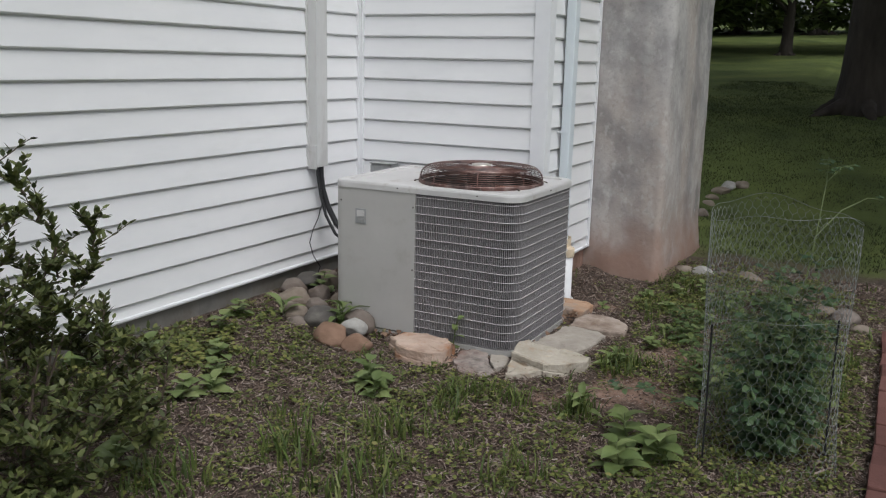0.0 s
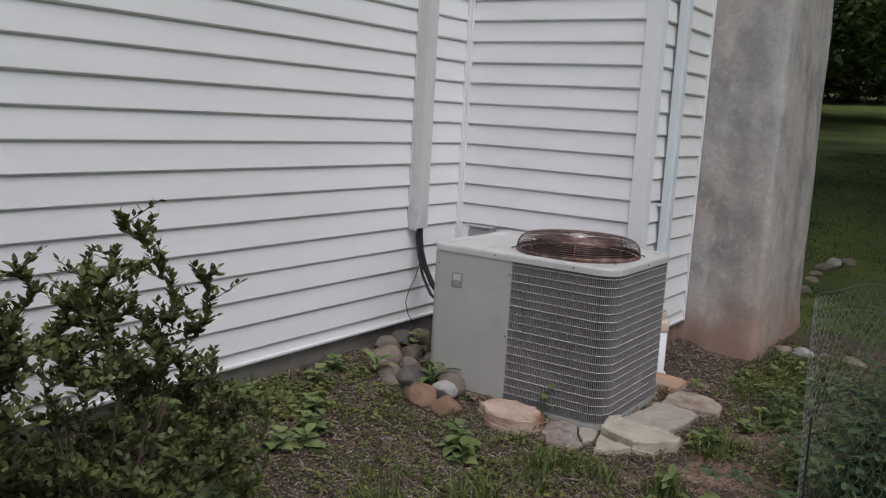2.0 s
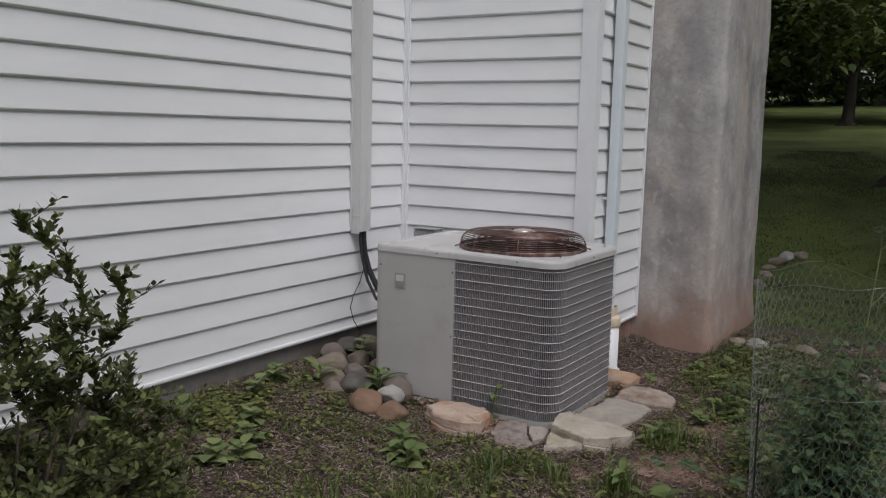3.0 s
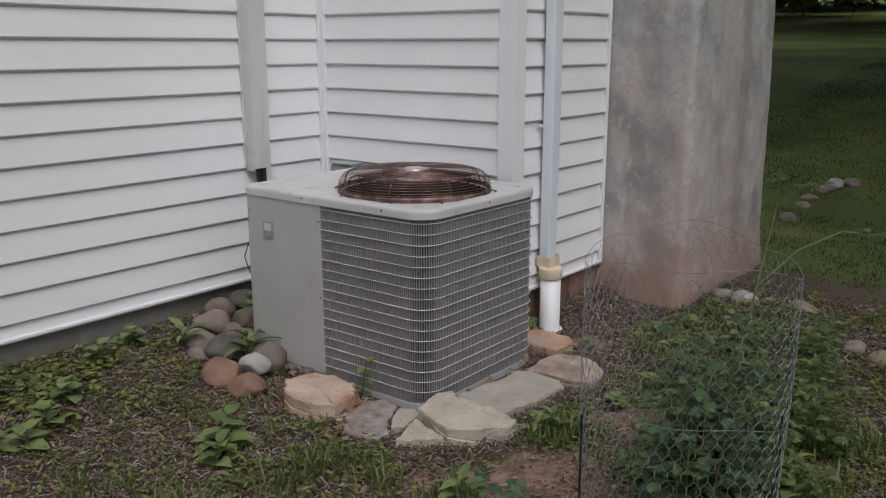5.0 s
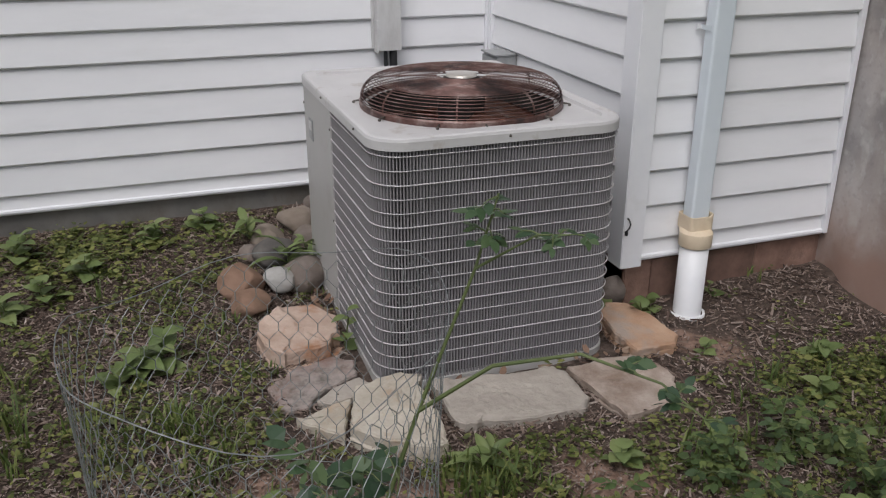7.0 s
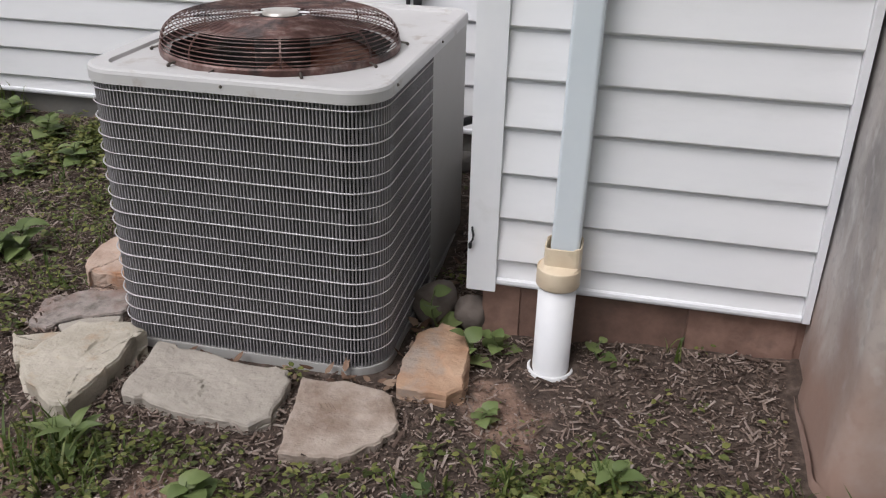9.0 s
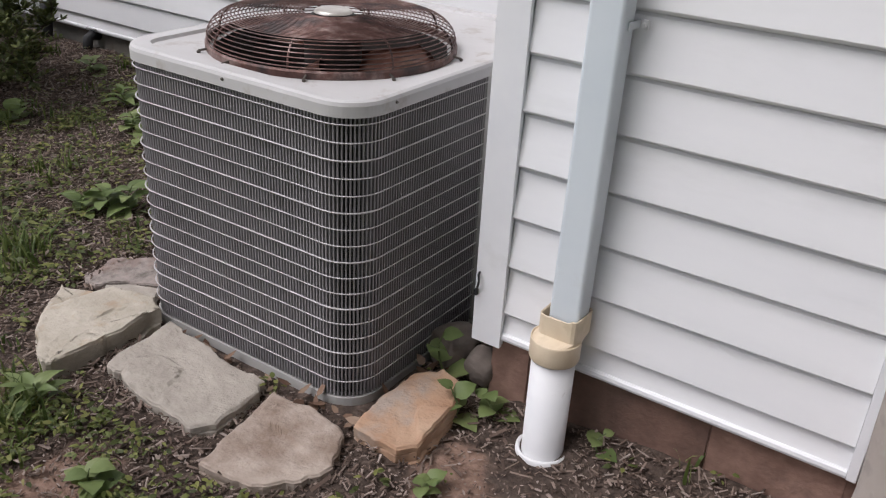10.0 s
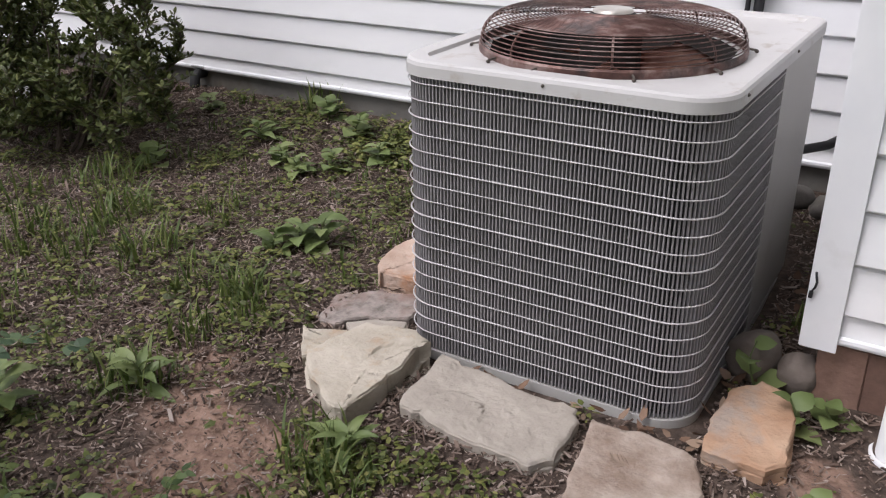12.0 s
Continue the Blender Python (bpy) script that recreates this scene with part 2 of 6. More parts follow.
M_CB_WHITE = stone_mat("pale_cobble", [(0.3, (0.28, 0.272, 0.25)), (0.7, (0.43, 0.42, 0.395))], (0.30, 0.28, 0.25), bump=0.2)


def ground_material():
    """Dark earth under mulch, bare red clay in places, and lawn farther out."""
    m = surface("earth_and_lawn", [(0.25, (0.030, 0.021, 0.016)), (0.5, (0.070, 0.050, 0.039)), (0.75, (0.135, 0.102, 0.082))], 34, 8, 0.95, 0.03, bump=0.8, bump_scale=70, bump_dist=0.01)
    n, l = m.node_tree.nodes, m.node_tree.links
    b = n["Principled BSDF"]
    col = b.inputs["Base Color"].links[0].from_socket
    geo = n.new("ShaderNodeNewGeometry")
    sep = n.new("ShaderNodeSeparateXYZ")
    l.new(geo.outputs["Position"], sep.inputs[0])

    def maths(op, a, c, d=None):
        q = n.new("ShaderNodeMath")
        q.operation = op
        for i, v in enumerate((a, c, d)):
            if v is None:
                continue
            if isinstance(v, (int, float)):
                q.inputs[i].default_value = v
            else:
                l.new(v, q.inputs[i])
        return q.outputs[0]

    def blend(a, c, fac):
        mx = n.new("ShaderNodeMix")
        mx.data_type = "RGBA"
        l.new(fac, mx.inputs[0])
        l.new(a, mx.inputs[6])
        if isinstance(c, tuple):
            mx.inputs[7].default_value = (*c, 1)
        else:
            l.new(c, mx.inputs[7])
        return mx.outputs[2]

    def step(v, lo, hi):
        mr = n.new("ShaderNodeMapRange")
        mr.interpolation_type = "SMOOTHSTEP"
        mr.inputs[1].default_value, mr.inputs[2].default_value = lo, hi
        l.new(v, mr.inputs[0])
        return mr.outputs[0]

    wob = n.new("ShaderNodeTexNoise")
    wob.inputs["Scale"].default_value, wob.inputs["Detail"].default_value = 3.0, 6
    l.new(geo.outputs["Position"], wob.inputs["Vector"])
    fine = n.new("ShaderNodeTexNoise")
    fine.inputs["Scale"].default_value, fine.inputs["Detail"].default_value = 22.0, 8
    l.new(geo.outputs["Position"], fine.inputs["Vector"])
    # bare clay patches
    for cx, cy, rad in ((-1.12, -2.06, 0.30), (-0.55, -2.25, 0.25), (0.16, -1.50, 0.18)):
        dx, dy = maths("SUBTRACT", sep.outputs[0], cx), maths("SUBTRACT", sep.outputs[1], cy)
        d = maths("SQRT", maths("ADD", maths("MULTIPLY", dx, dx), maths("MULTIPLY", dy, dy)), 0)
        d = maths("ADD", d, maths("MULTIPLY", maths("SUBTRACT", wob.outputs["Fac"], 0.5), 0.9))
        clay = ramp_of(n, [(0.3, (0.140, 0.086, 0.063)), (0.5, (0.230, 0.148, 0.110)), (0.7, (0.310, 0.208, 0.160))])
        l.new(fine.outputs["Fac"], clay.inputs[0])
        col = blend(col, clay.outputs[0], maths("SUBTRACT", 1.0, step(d, rad * 0.55, rad)))
    # lawn
    gz = n.new("ShaderNodeTexNoise")
    gz.inputs["Scale"].default_value, gz.inputs["Detail"].default_value = 0.8, 8
    l.new(geo.outputs["Position"], gz.inputs["Vector"])
    gr = ramp_of(n, [(0.3, (0.055, 0.078, 0.017)), (0.55, (0.100, 0.130, 0.029)), (0.8, (0.165, 0.185, 0.048))])
    l.new(gz.outputs["Fac"], gr.inputs[0])
    edge = maths("ADD", sep.outputs[0], maths("MULTIPLY", maths("SUBTRACT", wob.outputs["Fac"], 0.5), 1.4))
    wobble = maths("MULTIPLY", maths("SUBTRACT", wob.outputs["Fac"], 0.5), 0.5)
    col = blend(col, gr.outputs[0], step(edge, 1.55, 2.3))
    # lawn also in front of the brick edging and past the far end of the bed
    col = blend(col, gr.outputs[0], step(maths("ADD", maths("MULTIPLY", sep.outputs[1], -1.0), wobble), 3.20, 3.34))
    col = blend(col, gr.outputs[0], step(maths("ADD", maths("MULTIPLY", sep.outputs[0], -1.0), wobble), 5.2, 5.7))
    l.new(col, b.inputs["Base Color"])
    return m


M_GROUND = ground_material()


def chimney_material():
    """Weathered render: grey and buff by turns, pale scuffed patches, dark damp streaks, clay splashed over the foot."""
    m = surface("weathered_render", [(0.28, (0.30, 0.285, 0.278)), (0.5, (0.41, 0.392, 0.38)), (0.72, (0.51, 0.488, 0.47))], 5, 9, 0.92, 0.05, bump=0.35, bump_scale=30, bump_dist=0.010,
                stain=(0.19, 0.188, 0.19), stain_scale=1.6, stain_lo=0.52, stain_hi=0.72, stretch=(1, 1, 0.85))
    n, l = m.node_tree.nodes, m.node_tree.links
    b = n["Principled BSDF"]
    col = b.inputs["Base Color"].links[0].from_socket
    geo = n.new("ShaderNodeNewGeometry")
    sep = n.new("ShaderNodeSeparateXYZ")
    l.new(geo.outputs["Position"], sep.inputs[0])

    def spots(scale, stretch, lo, hi, strength):
        mp = n.new("ShaderNodeMapping")
        mp.inputs["Scale"].default_value = stretch
        l.new(geo.outputs["Position"], mp.inputs["Vector"])
        z = n.new("ShaderNodeTexNoise")
        z.inputs["Scale"].default_value, z.inputs["Detail"].default_value = scale, 8
        l.new(mp.outputs[0], z.inputs["Vector"])
        r = n.new("ShaderNodeMapRange")
        r.inputs[1].default_value, r.inputs[2].default_value, r.inputs[4].default_value = lo, hi, strength
        l.new(z.outputs["Fac"], r.inputs[0])
        return r.outputs[0]

    def lay(under, over, fac):
        mx = n.new("ShaderNodeMix")
        mx.data_type = "RGBA"
        l.new(fac, mx.inputs[0])
        l.new(under, mx.inputs[6])
        mx.inputs[7].default_value = (*over, 1)
        return mx.outputs[2]

    col = lay(col, (0.42, 0.345, 0.295), spots(1.5, (1, 1, 0.45), 0.45, 0.62, 0.65))
    col = lay(col, (0.50, 0.485, 0.465), spots(10, (1, 1, 0.9), 0.54, 0.66, 0.6))
    col = lay(col, (0.17, 0.165, 0.165), spots(3.2, (1, 1, 0.8), 0.57, 0.70, 0.55))
    col = lay(col, (0.22, 0.205, 0.195), spots(34, (1, 1, 1), 0.54, 0.66, 0.28))
    col = lay(col, (0.54, 0.52, 0.50), spots(26, (1, 1, 0.8), 0.58, 0.70, 0.45))
    nz = n.new("ShaderNodeTexNoise")
    nz.inputs["Scale"].default_value, nz.inputs["Detail"].default_value = 4.0, 8
    l.new(geo.outputs["Position"], nz.inputs["Vector"])
    # a ragged soot-grey run down the narrow flank and another on the broad face
    for axis, mid, half in ((1, -1.53, 0.10), (0, 1.66, 0.13)):
        off = n.new("ShaderNodeMath")
        off.operation = "SUBTRACT"
        l.new(sep.outputs[axis], off.inputs[0])
        off.inputs[1].default_value = mid
        size = n.new("ShaderNodeMath")
        size.operation = "ABSOLUTE"
        l.new(off.outputs[0], size.inputs[0])
        rag = n.new("ShaderNodeMath")
        rag.operation = "MULTIPLY_ADD"
        l.new(nz.outputs["Fac"], rag.inputs[0])
        rag.inputs[1].default_value = -0.75
        l.new(size.outputs[0], rag.inputs[2])
        run = n.new("ShaderNodeMapRange")
        run.inputs[1].default_value, run.inputs[2].default_value, run.inputs[4].default_value = half - 0.36, half - 0.55, 0.48
        l.new(rag.outputs[0], run.inputs[0])
        col = lay(col, (0.155, 0.155, 0.162), run.outputs[0])
    add = n.new("ShaderNodeMath")
    add.operation = "MULTIPLY_ADD"
    l.new(nz.outputs["Fac"], add.inputs[0])
    add.inputs[1].default_value = -0.85
    l.new(sep.outputs[2], add.inputs[2])
    mr = n.new("ShaderNodeMapRange")
    mr.inputs[1].default_value, mr.inputs[2].default_value, mr.inputs[4].default_value = 0.0, -0.45, 0.9
    l.new(add.outputs[0], mr.inputs[0])
    col = lay(col, (0.30, 0.190, 0.145), mr.outputs[0])
    l.new(col, b.inputs["Base Color"])
    return m


M_CHIMNEY = chimney_material()


# ---------------------------------------------------------------- helpers
def thing(name, loc, label, category, group="", kind=""):
    ob = new(name)
    ob.location = loc
    ob.empty_display_size = 0.1
    return tagged(ob, label, category, group, kind)


def place_of(ob):
    p = Vector((0, 0, 0))
    while ob is not None:
        p = p + ob.location
        ob = ob.parent
    return p


def mesh_of(name, bm, material, smooth=False):
    me = bpy.data.meshes.new(name)
    bm.to_mesh(me)
    bm.free()
    me.materials.append(material)
    if smooth:
        me.polygons.foreach_set("use_smooth", [True] * len(me.polygons))
    return me


def part(name, bm, material, parent, label="", smooth=False):
    """Links a bmesh, given in world coordinates, as one mesh under a thing or part."""
    bmesh.ops.translate(bm, verts=bm.verts, vec=-place_of(parent))
    ob = new(name, mesh_of(name, bm, material, smooth))
    ob.parent = parent
    return tagged(ob, label)


def whole(name, bm, material, label, category, group="", kind="", smooth=False, loc=(0, 0, 0)):
    """A thing, or a piece of the setting, that is one mesh."""
    bmesh.ops.translate(bm, verts=bm.verts, vec=-Vector(loc))
    ob = new(name, mesh_of(name, bm, material, smooth))
    ob.location = loc
    return tagged(ob, label, category, group, kind)


def piece(name, me, parent, loc, rot=(0, 0, 0), scale=(1, 1, 1)):
    """One of many alike pieces that share a mesh; loc is in the world."""
    ob = new(name, me)
    ob.parent = parent
    ob.location = Vector(loc) - place_of(parent)
    ob.rotation_euler, ob.scale = rot, scale
    return ob


def soup(name, verts, faces, material, smooth=False):
    me = bpy.data.meshes.new(name)
    me.from_pydata(verts, [], faces)
    me.materials.append(material)
    if smooth:
        me.polygons.foreach_set("use_smooth", [True] * len(me.polygons))
    return new(name, me)


def box(bm, x0, x1, y0, y1, z0, z1, bevel=0.0):
    r = bmesh.ops.create_cube(bm, size=1)
    vs = r["verts"]
    for v in vs:
        v.co = ((x0 + x1) / 2 + v.co.x * (x1 - x0), (y0 + y1) / 2 + v.co.y * (y1 - y0), (z0 + z1) / 2 + v.co.z * (z1 - z0))
    if bevel:
        es = list({e for v in vs for e in v.link_edges})
        bmesh.ops.bevel(bm, geom=es, offset=bevel, segments=2, affect="EDGES", profile=0.6)
    return bm


def boxed(*a, **k):
    return box(bmesh.new(), *a, **k)


def tube(bm, pts, radius, sides=6, closed=False, cap=True):
    """A round bar along points; radius may be one number or one for each point."""
    pts = [Vector(p) for p in pts]
    n = len(pts)
    rs = radius if isinstance(radius, (list, tuple)) else [radius] * n
    rings = []
    ref = None
    for i, p in enumerate(pts):
        if closed:
            d = pts[(i + 1) % n] - pts[i - 1]
        else:
            d = pts[min(i + 1, n - 1)] - pts[max(i - 1, 0)]
        d.normalize()
        if ref is None:
            ref = Vector((0, 0, 1)) if abs(d.z) < 0.9 else Vector((1, 0, 0))
        a = d.cross(ref)
        a.normalize()
        b = a.cross(d)
        ref = b
        rings.append([bm.verts.new(p + (a * math.cos(2 * math.pi * k / sides) + b * math.sin(2 * math.pi * k / sides)) * rs[i]) for k in range(sides)])
    for i in range(n if closed else n - 1):
        r0, r1 = rings[i], rings[(i + 1) % n]
        for k in range(sides):
            bm.faces.new((r0[k], r0[(k + 1) % sides], r1[(k + 1) % sides], r1[k]))
    if cap and not closed:
        bm.faces.new(rings[0][::-1])
        bm.faces.new(rings[-1])
    return bm


def lathe(bm, profile, centre, sides=32):
    """Turns (radius, z) points round an upright axis."""
    rings = []
    for r, z in profile:
        rings.append([bm.verts.new((centre[0] + r * math.cos(2 * math.pi * k / sides), centre[1] + r * math.sin(2 * math.pi * k / sides), z)) for k in range(sides)])
    for a, b in zip(rings, rings[1:]):
        for k in range(sides):
            bm.faces.new((a[k], a[(k + 1) % sides], b[(k + 1) % sides], b[k]))
    return bm, rings


def extrude_profile(bm, profile, start, step_vec, out):
    """A strip: profile points (o, z) with o along the outward direction, swept from start by step_vec."""
    a = [bm.verts.new(Vector(start) + Vector(out) * o + Vector((0, 0, z))) for o, z in profile]
    b = [bm.verts.new(v.co + Vector(step_vec)) for v in a]
    for i in range(len(a)):
        j = (i + 1) % len(a)
        bm.faces.new((a[i], a[j], b[j], b[i]))
    bm.faces.new(a[::-1])
    bm.faces.new(b)
    bmesh.ops.recalc_face_normals(bm, faces=bm.faces)
    return bm


def fbm(x, y, s, seed=0.0):
    return noise.fractal(Vector((x * s + seed, y * s - seed, seed)), 0.8, 2.1, 4)


def smooth01(v):
    v = min(1.0, max(0.0, v))
    return v * v * (3 - 2 * v)


def ground_z(x, y):
    """Height of the ground."""
    z = -0.070
    if x < 0.2:
        z += 0.10 * smooth01((y + 0.95) / 0.95) * smooth01((0.2 - x) / 0.3)
    z += 0.05 * smooth01((y + 1.50) / 0.28) * smooth01((x - 0.02) / 0.15) * smooth01((y + 3) / 1.5)
    z += 0.035 * smooth01((x - 0.55) / 0.5)
    z -= 0.035 * math.exp(-((x - 0.245) ** 2 + (y + 1.33) ** 2) / 0.018)
    far = max(0.0, x - 4.2)
    z += 2.1 * (1 - math.exp(-far / 12.55)) + 0.05 * max(0.0, min(far, 120) - 18)
    back = max(0.0, math.hypot(min(0, x + 5), min(0, y + 4)) - 3)
    z -= 0.01 * min(back, 20)
    near = smooth01((9 - math.hypot(x + 1, y + 1.5)) / 5)
    z += near * 0.014 * fbm(x, y, 2.6, 3.1) + (1 - near) * 0.12 * fbm(x, y, 0.12, 7.7)
    return z


# ---------------------------------------------------------------- the ground: one sheet to the horizon
def graded(lo, hi, fine_lo, fine_hi, fine, grow=1.28):
    v = [fine_lo]
    while v[-1] < fine_hi:
        v.append(v[-1] + fine)
    s = fine
    while v[-1] < hi:
        s = min(s * grow, 25)
        v.append(v[-1] + s)
    s = fine
    while v[0] > lo:
        s = min(s * grow, 25)
        v.insert(0, v[0] - s)
    return v


def build_ground():
    xs, ys = graded(-260, 320, -4.6, 1.6, 0.035), graded(-260, 260, -3.5, 0.1, 0.035)
    verts = [(x, y, ground_z(x, y)) for y in ys for x in xs]
    w = len(xs)
    faces = [(j * w + i, j * w + i + 1, (j + 1) * w + i + 1, (j + 1) * w + i) for j in range(len(ys) - 1) for i in range(w - 1)]
    ob = soup("ground", verts, faces, M_GROUND, smooth=True)
    return tagged(ob, "dark mulched earth with bare clay patches running out to lawn", "ground", kind="structure")


build_ground()

# ---------------------------------------------------------------- the house: three walls of white lap siding
COURSE, Z_FIRST, Z_FOOT, COURSES = 0.127, 0.200, 0.137, 25
TOP = Z_FIRST + COURSE * COURSES
Y_SOUTH = -1.247          # face of the siding on the projecting wall
LAP = [(-0.0105, -0.0010), (-0.0030, 0.0022), (0.0024, 0.0058), (0.0042, 0.0090), (-0.0105, COURSE - 0.0085), (-0.0172, COURSE - 0.002), (-0.0175, COURSE + 0.012), (-0.0182, COURSE + 0.012), (-0.0182, 0.0150), (-0.0155, 0.0140)]
LAP_LOW = [(0.000, 0.0), (-0.0165, 0.074), (-0.0182, 0.074), (-0.0182, 0.0)]

wall_west = whole("wall_west", boxed(-9.0, 0.30, 0.0186, 0.26, 0.12, TOP), M_TRIM, "white house wall clad in lapped vinyl siding", "wall", kind="structure")
wall_nook = whole("wall_nook", boxed(0.0186, 0.25, -1.2280, 0.0182, 0.12, TOP), M_TRIM, "short white return wall clad in lapped siding", "wall", kind="structure")
wall_south = whole("wall_south", boxed(0.2504, 0.907, -1.2280, -1.0, 0.12, TOP), M_TRIM, "white projecting wall clad in lapped siding", "wall", kind="structure")


whole("wall_gable", boxed(-9.0, -8.76, 0.2602, 6.0, -0.5, TOP), M_TRIM, "plain white end wall of the house", "wall", kind="structure")
whole("wall_back", boxed(-9.0, 2.1, 6.0002, 6.24, -0.5, TOP), M_TRIM, "plain white back wall of the house", "wall", kind="structure")
whole("wall_east", boxed(1.86, 2.1, -0.896, 6.0, -0.5, TOP), M_TRIM, "plain white far side wall of the house", "wall", kind="structure")


def house_roof():
    """A plain low roof that closes the house."""
    bm = bmesh.new()
    poly = [(-9.0, 0.019), (0.019, 0.019), (0.019, -1.228), (0.908, -1.228), (0.908, -0.9), (2.1, -0.9), (2.1, 6.24), (-9.0, 6.24)]
    a = [bm.verts.new((x, y, TOP + 0.0005)) for x, y in poly]
    b = [bm.verts.new((x, y, TOP + 0.15)) for x, y in poly]
    for i in range(len(a)):
        j = (i + 1) % len(a)
        bm.faces.new((a[i], a[j], b[j], b[i]))
    bm.faces.new(a[::-1])
    bm.faces.new(b)
    whole("roof", bm, M_FOUND, "plain grey roof closing the house", "roof", kind="structure")


house_roof()


def clad(wall, start, along, out):
    """Lapped courses as pieces of a wall; start is the lower end of the face, along its run, out its outward direction."""
    bm = extrude_profile(bmesh.new(), LAP, (0, 0, 0), along, out)
    me = mesh_of("siding_course", bm, M_SIDING)
    for k in range(COURSES):
        sag = 0.0006 * math.sin(k * 2.3 + start[0])
        piece("siding_course", me, wall, (start[0] + out[0] * sag, start[1] + out[1] * sag, Z_FIRST + k * COURSE))
    low = extrude_profile(bmesh.new(), LAP_LOW, (0, 0, 0), along, out)
    piece("siding_course", mesh_of("siding_low_course", low, M_SIDING), wall, (start[0], start[1], Z_FOOT + 0.0))
    foot = [(0.004, 0.000), (0.006, 0.006), (0.005, 0.014), (0.001, 0.018), (-0.018, 0.018), (-0.018, -0.002), (0.0, -0.004)]
    st = extrude_profile(bmesh.new(), foot, (start[0], start[1], Z_FOOT - 0.006), along, out)
    part("starter_strip", st, M_TRIM, wall, "glossy white starter strip")


clad(wall_west, (-9.0, 0.0, 0), (8.975, 0, 0), (0, -1, 0))
clad(wall_nook, (0.0, -0.025, 0), (0, -1.146, 0), (-1, 0, 0))
clad(wall_south, (0.074, Y_SOUTH, 0), (0.807, 0, 0), (0, -1, 0))


def corner_trims():
    """The slim inside corner, the broad outside corner and the channel against the chimney."""
    bm = bmesh.new()
    for x0, x1, y0, y1 in ((-0.030, -0.018, -0.012, 0.0138), (-0.012, 0.0138, -0.030, -0.018), (-0.017, 0.0136, -0.017, 0.0136)):
        box(bm, x0, x1, y0, y1, Z_FOOT - 0.004, TOP, bevel=0.0015)
    whole("trim_inside_corner", bm, M_TRIM, "slim white inside corner trim", "trim", kind="structure")
    bm = bmesh.new()
    o, w, t = -0.0075, 0.082, 0.016
    pts = [(o, -1.2585), (o + w, -1.2585), (o + w, -1.2475), (o + w - 0.004, -1.2475), (o + w - 0.004, -1.2335), (o + t, -1.2335), (o + t, -1.1705), (0.0005, -1.1705), (0.0005, -1.1665), (o, -1.1665)]
    a = [bm.verts.new((x, y, 0.109)) for x, y in pts]
    b = [bm.verts.new((x, y, TOP)) for x, y in pts]
    for i in range(len(a)):
        j = (i + 1) % len(a)
        bm.faces.new((a[i], a[j], b[j], b[i]))
    bm.faces.new(a[::-1])
    bm.faces.new(b)
    bmesh.ops.recalc_face_normals(bm, faces=bm.faces)
    long = [e for e in bm.edges if abs(e.verts[0].co.z - e.verts[1].co.z) > 1 and math.hypot(e.verts[0].co.x - o, e.verts[0].co.y + 1.2585) < 0.002]
    bmesh.ops.bevel(bm, geom=long, offset=0.003, segments=2, affect="EDGES")
    whole("trim_outside_corner", bm, M_TRIM, "broad white outside corner post, open below", "trim", kind="structure")
    bm = bmesh.new()
    box(bm, 0.882, 0.902, Y_SOUTH - 0.010, -1.2328, Z_FOOT - 0.006, TOP, bevel=0.002)
    whole("trim_chimney_channel", bm, M_TRIM, "thin white channel where siding meets the chimney", "trim", kind="structure")


corner_trims()

# foundation
whole("foundation_west", boxed(-9.0, 0.12, 0.030, 0.25, -0.5, 0.1345), M_FOUND, "low grey foundation under the siding", "foundation", kind="structure")
whole("foundation_nook", boxed(0.034, 0.24, -1.205, 0.0295, -0.5, 0.118), M_FOUND, "grey foundation of the return wall", "foundation", kind="structure")


def foundation_south():
    root = whole("foundation_south", boxed(0.034, 0.915, -1.2165, -1.02, -0.5, 0.1130), M_REDBLOCK, "red-brown clay-stained block foundation", "foundation", kind="structure")
    rng = random.Random(4)
    x = 0.036
    for wdt in (0.11, 0.455, 0.288):
        bm = boxed(0, wdt - 0.003, 0, 0.03, 0, 0.175, bevel=0.003)
        for v in bm.verts:
            v.co += Vector((rng.uniform(-0.002, 0.002), rng.uniform(-0.003, 0.003), 0))
        piece("block", mesh_of("block", bm, M_REDBLOCK), root, (x, -1.222, -0.062))
        x += wdt


foundation_south()


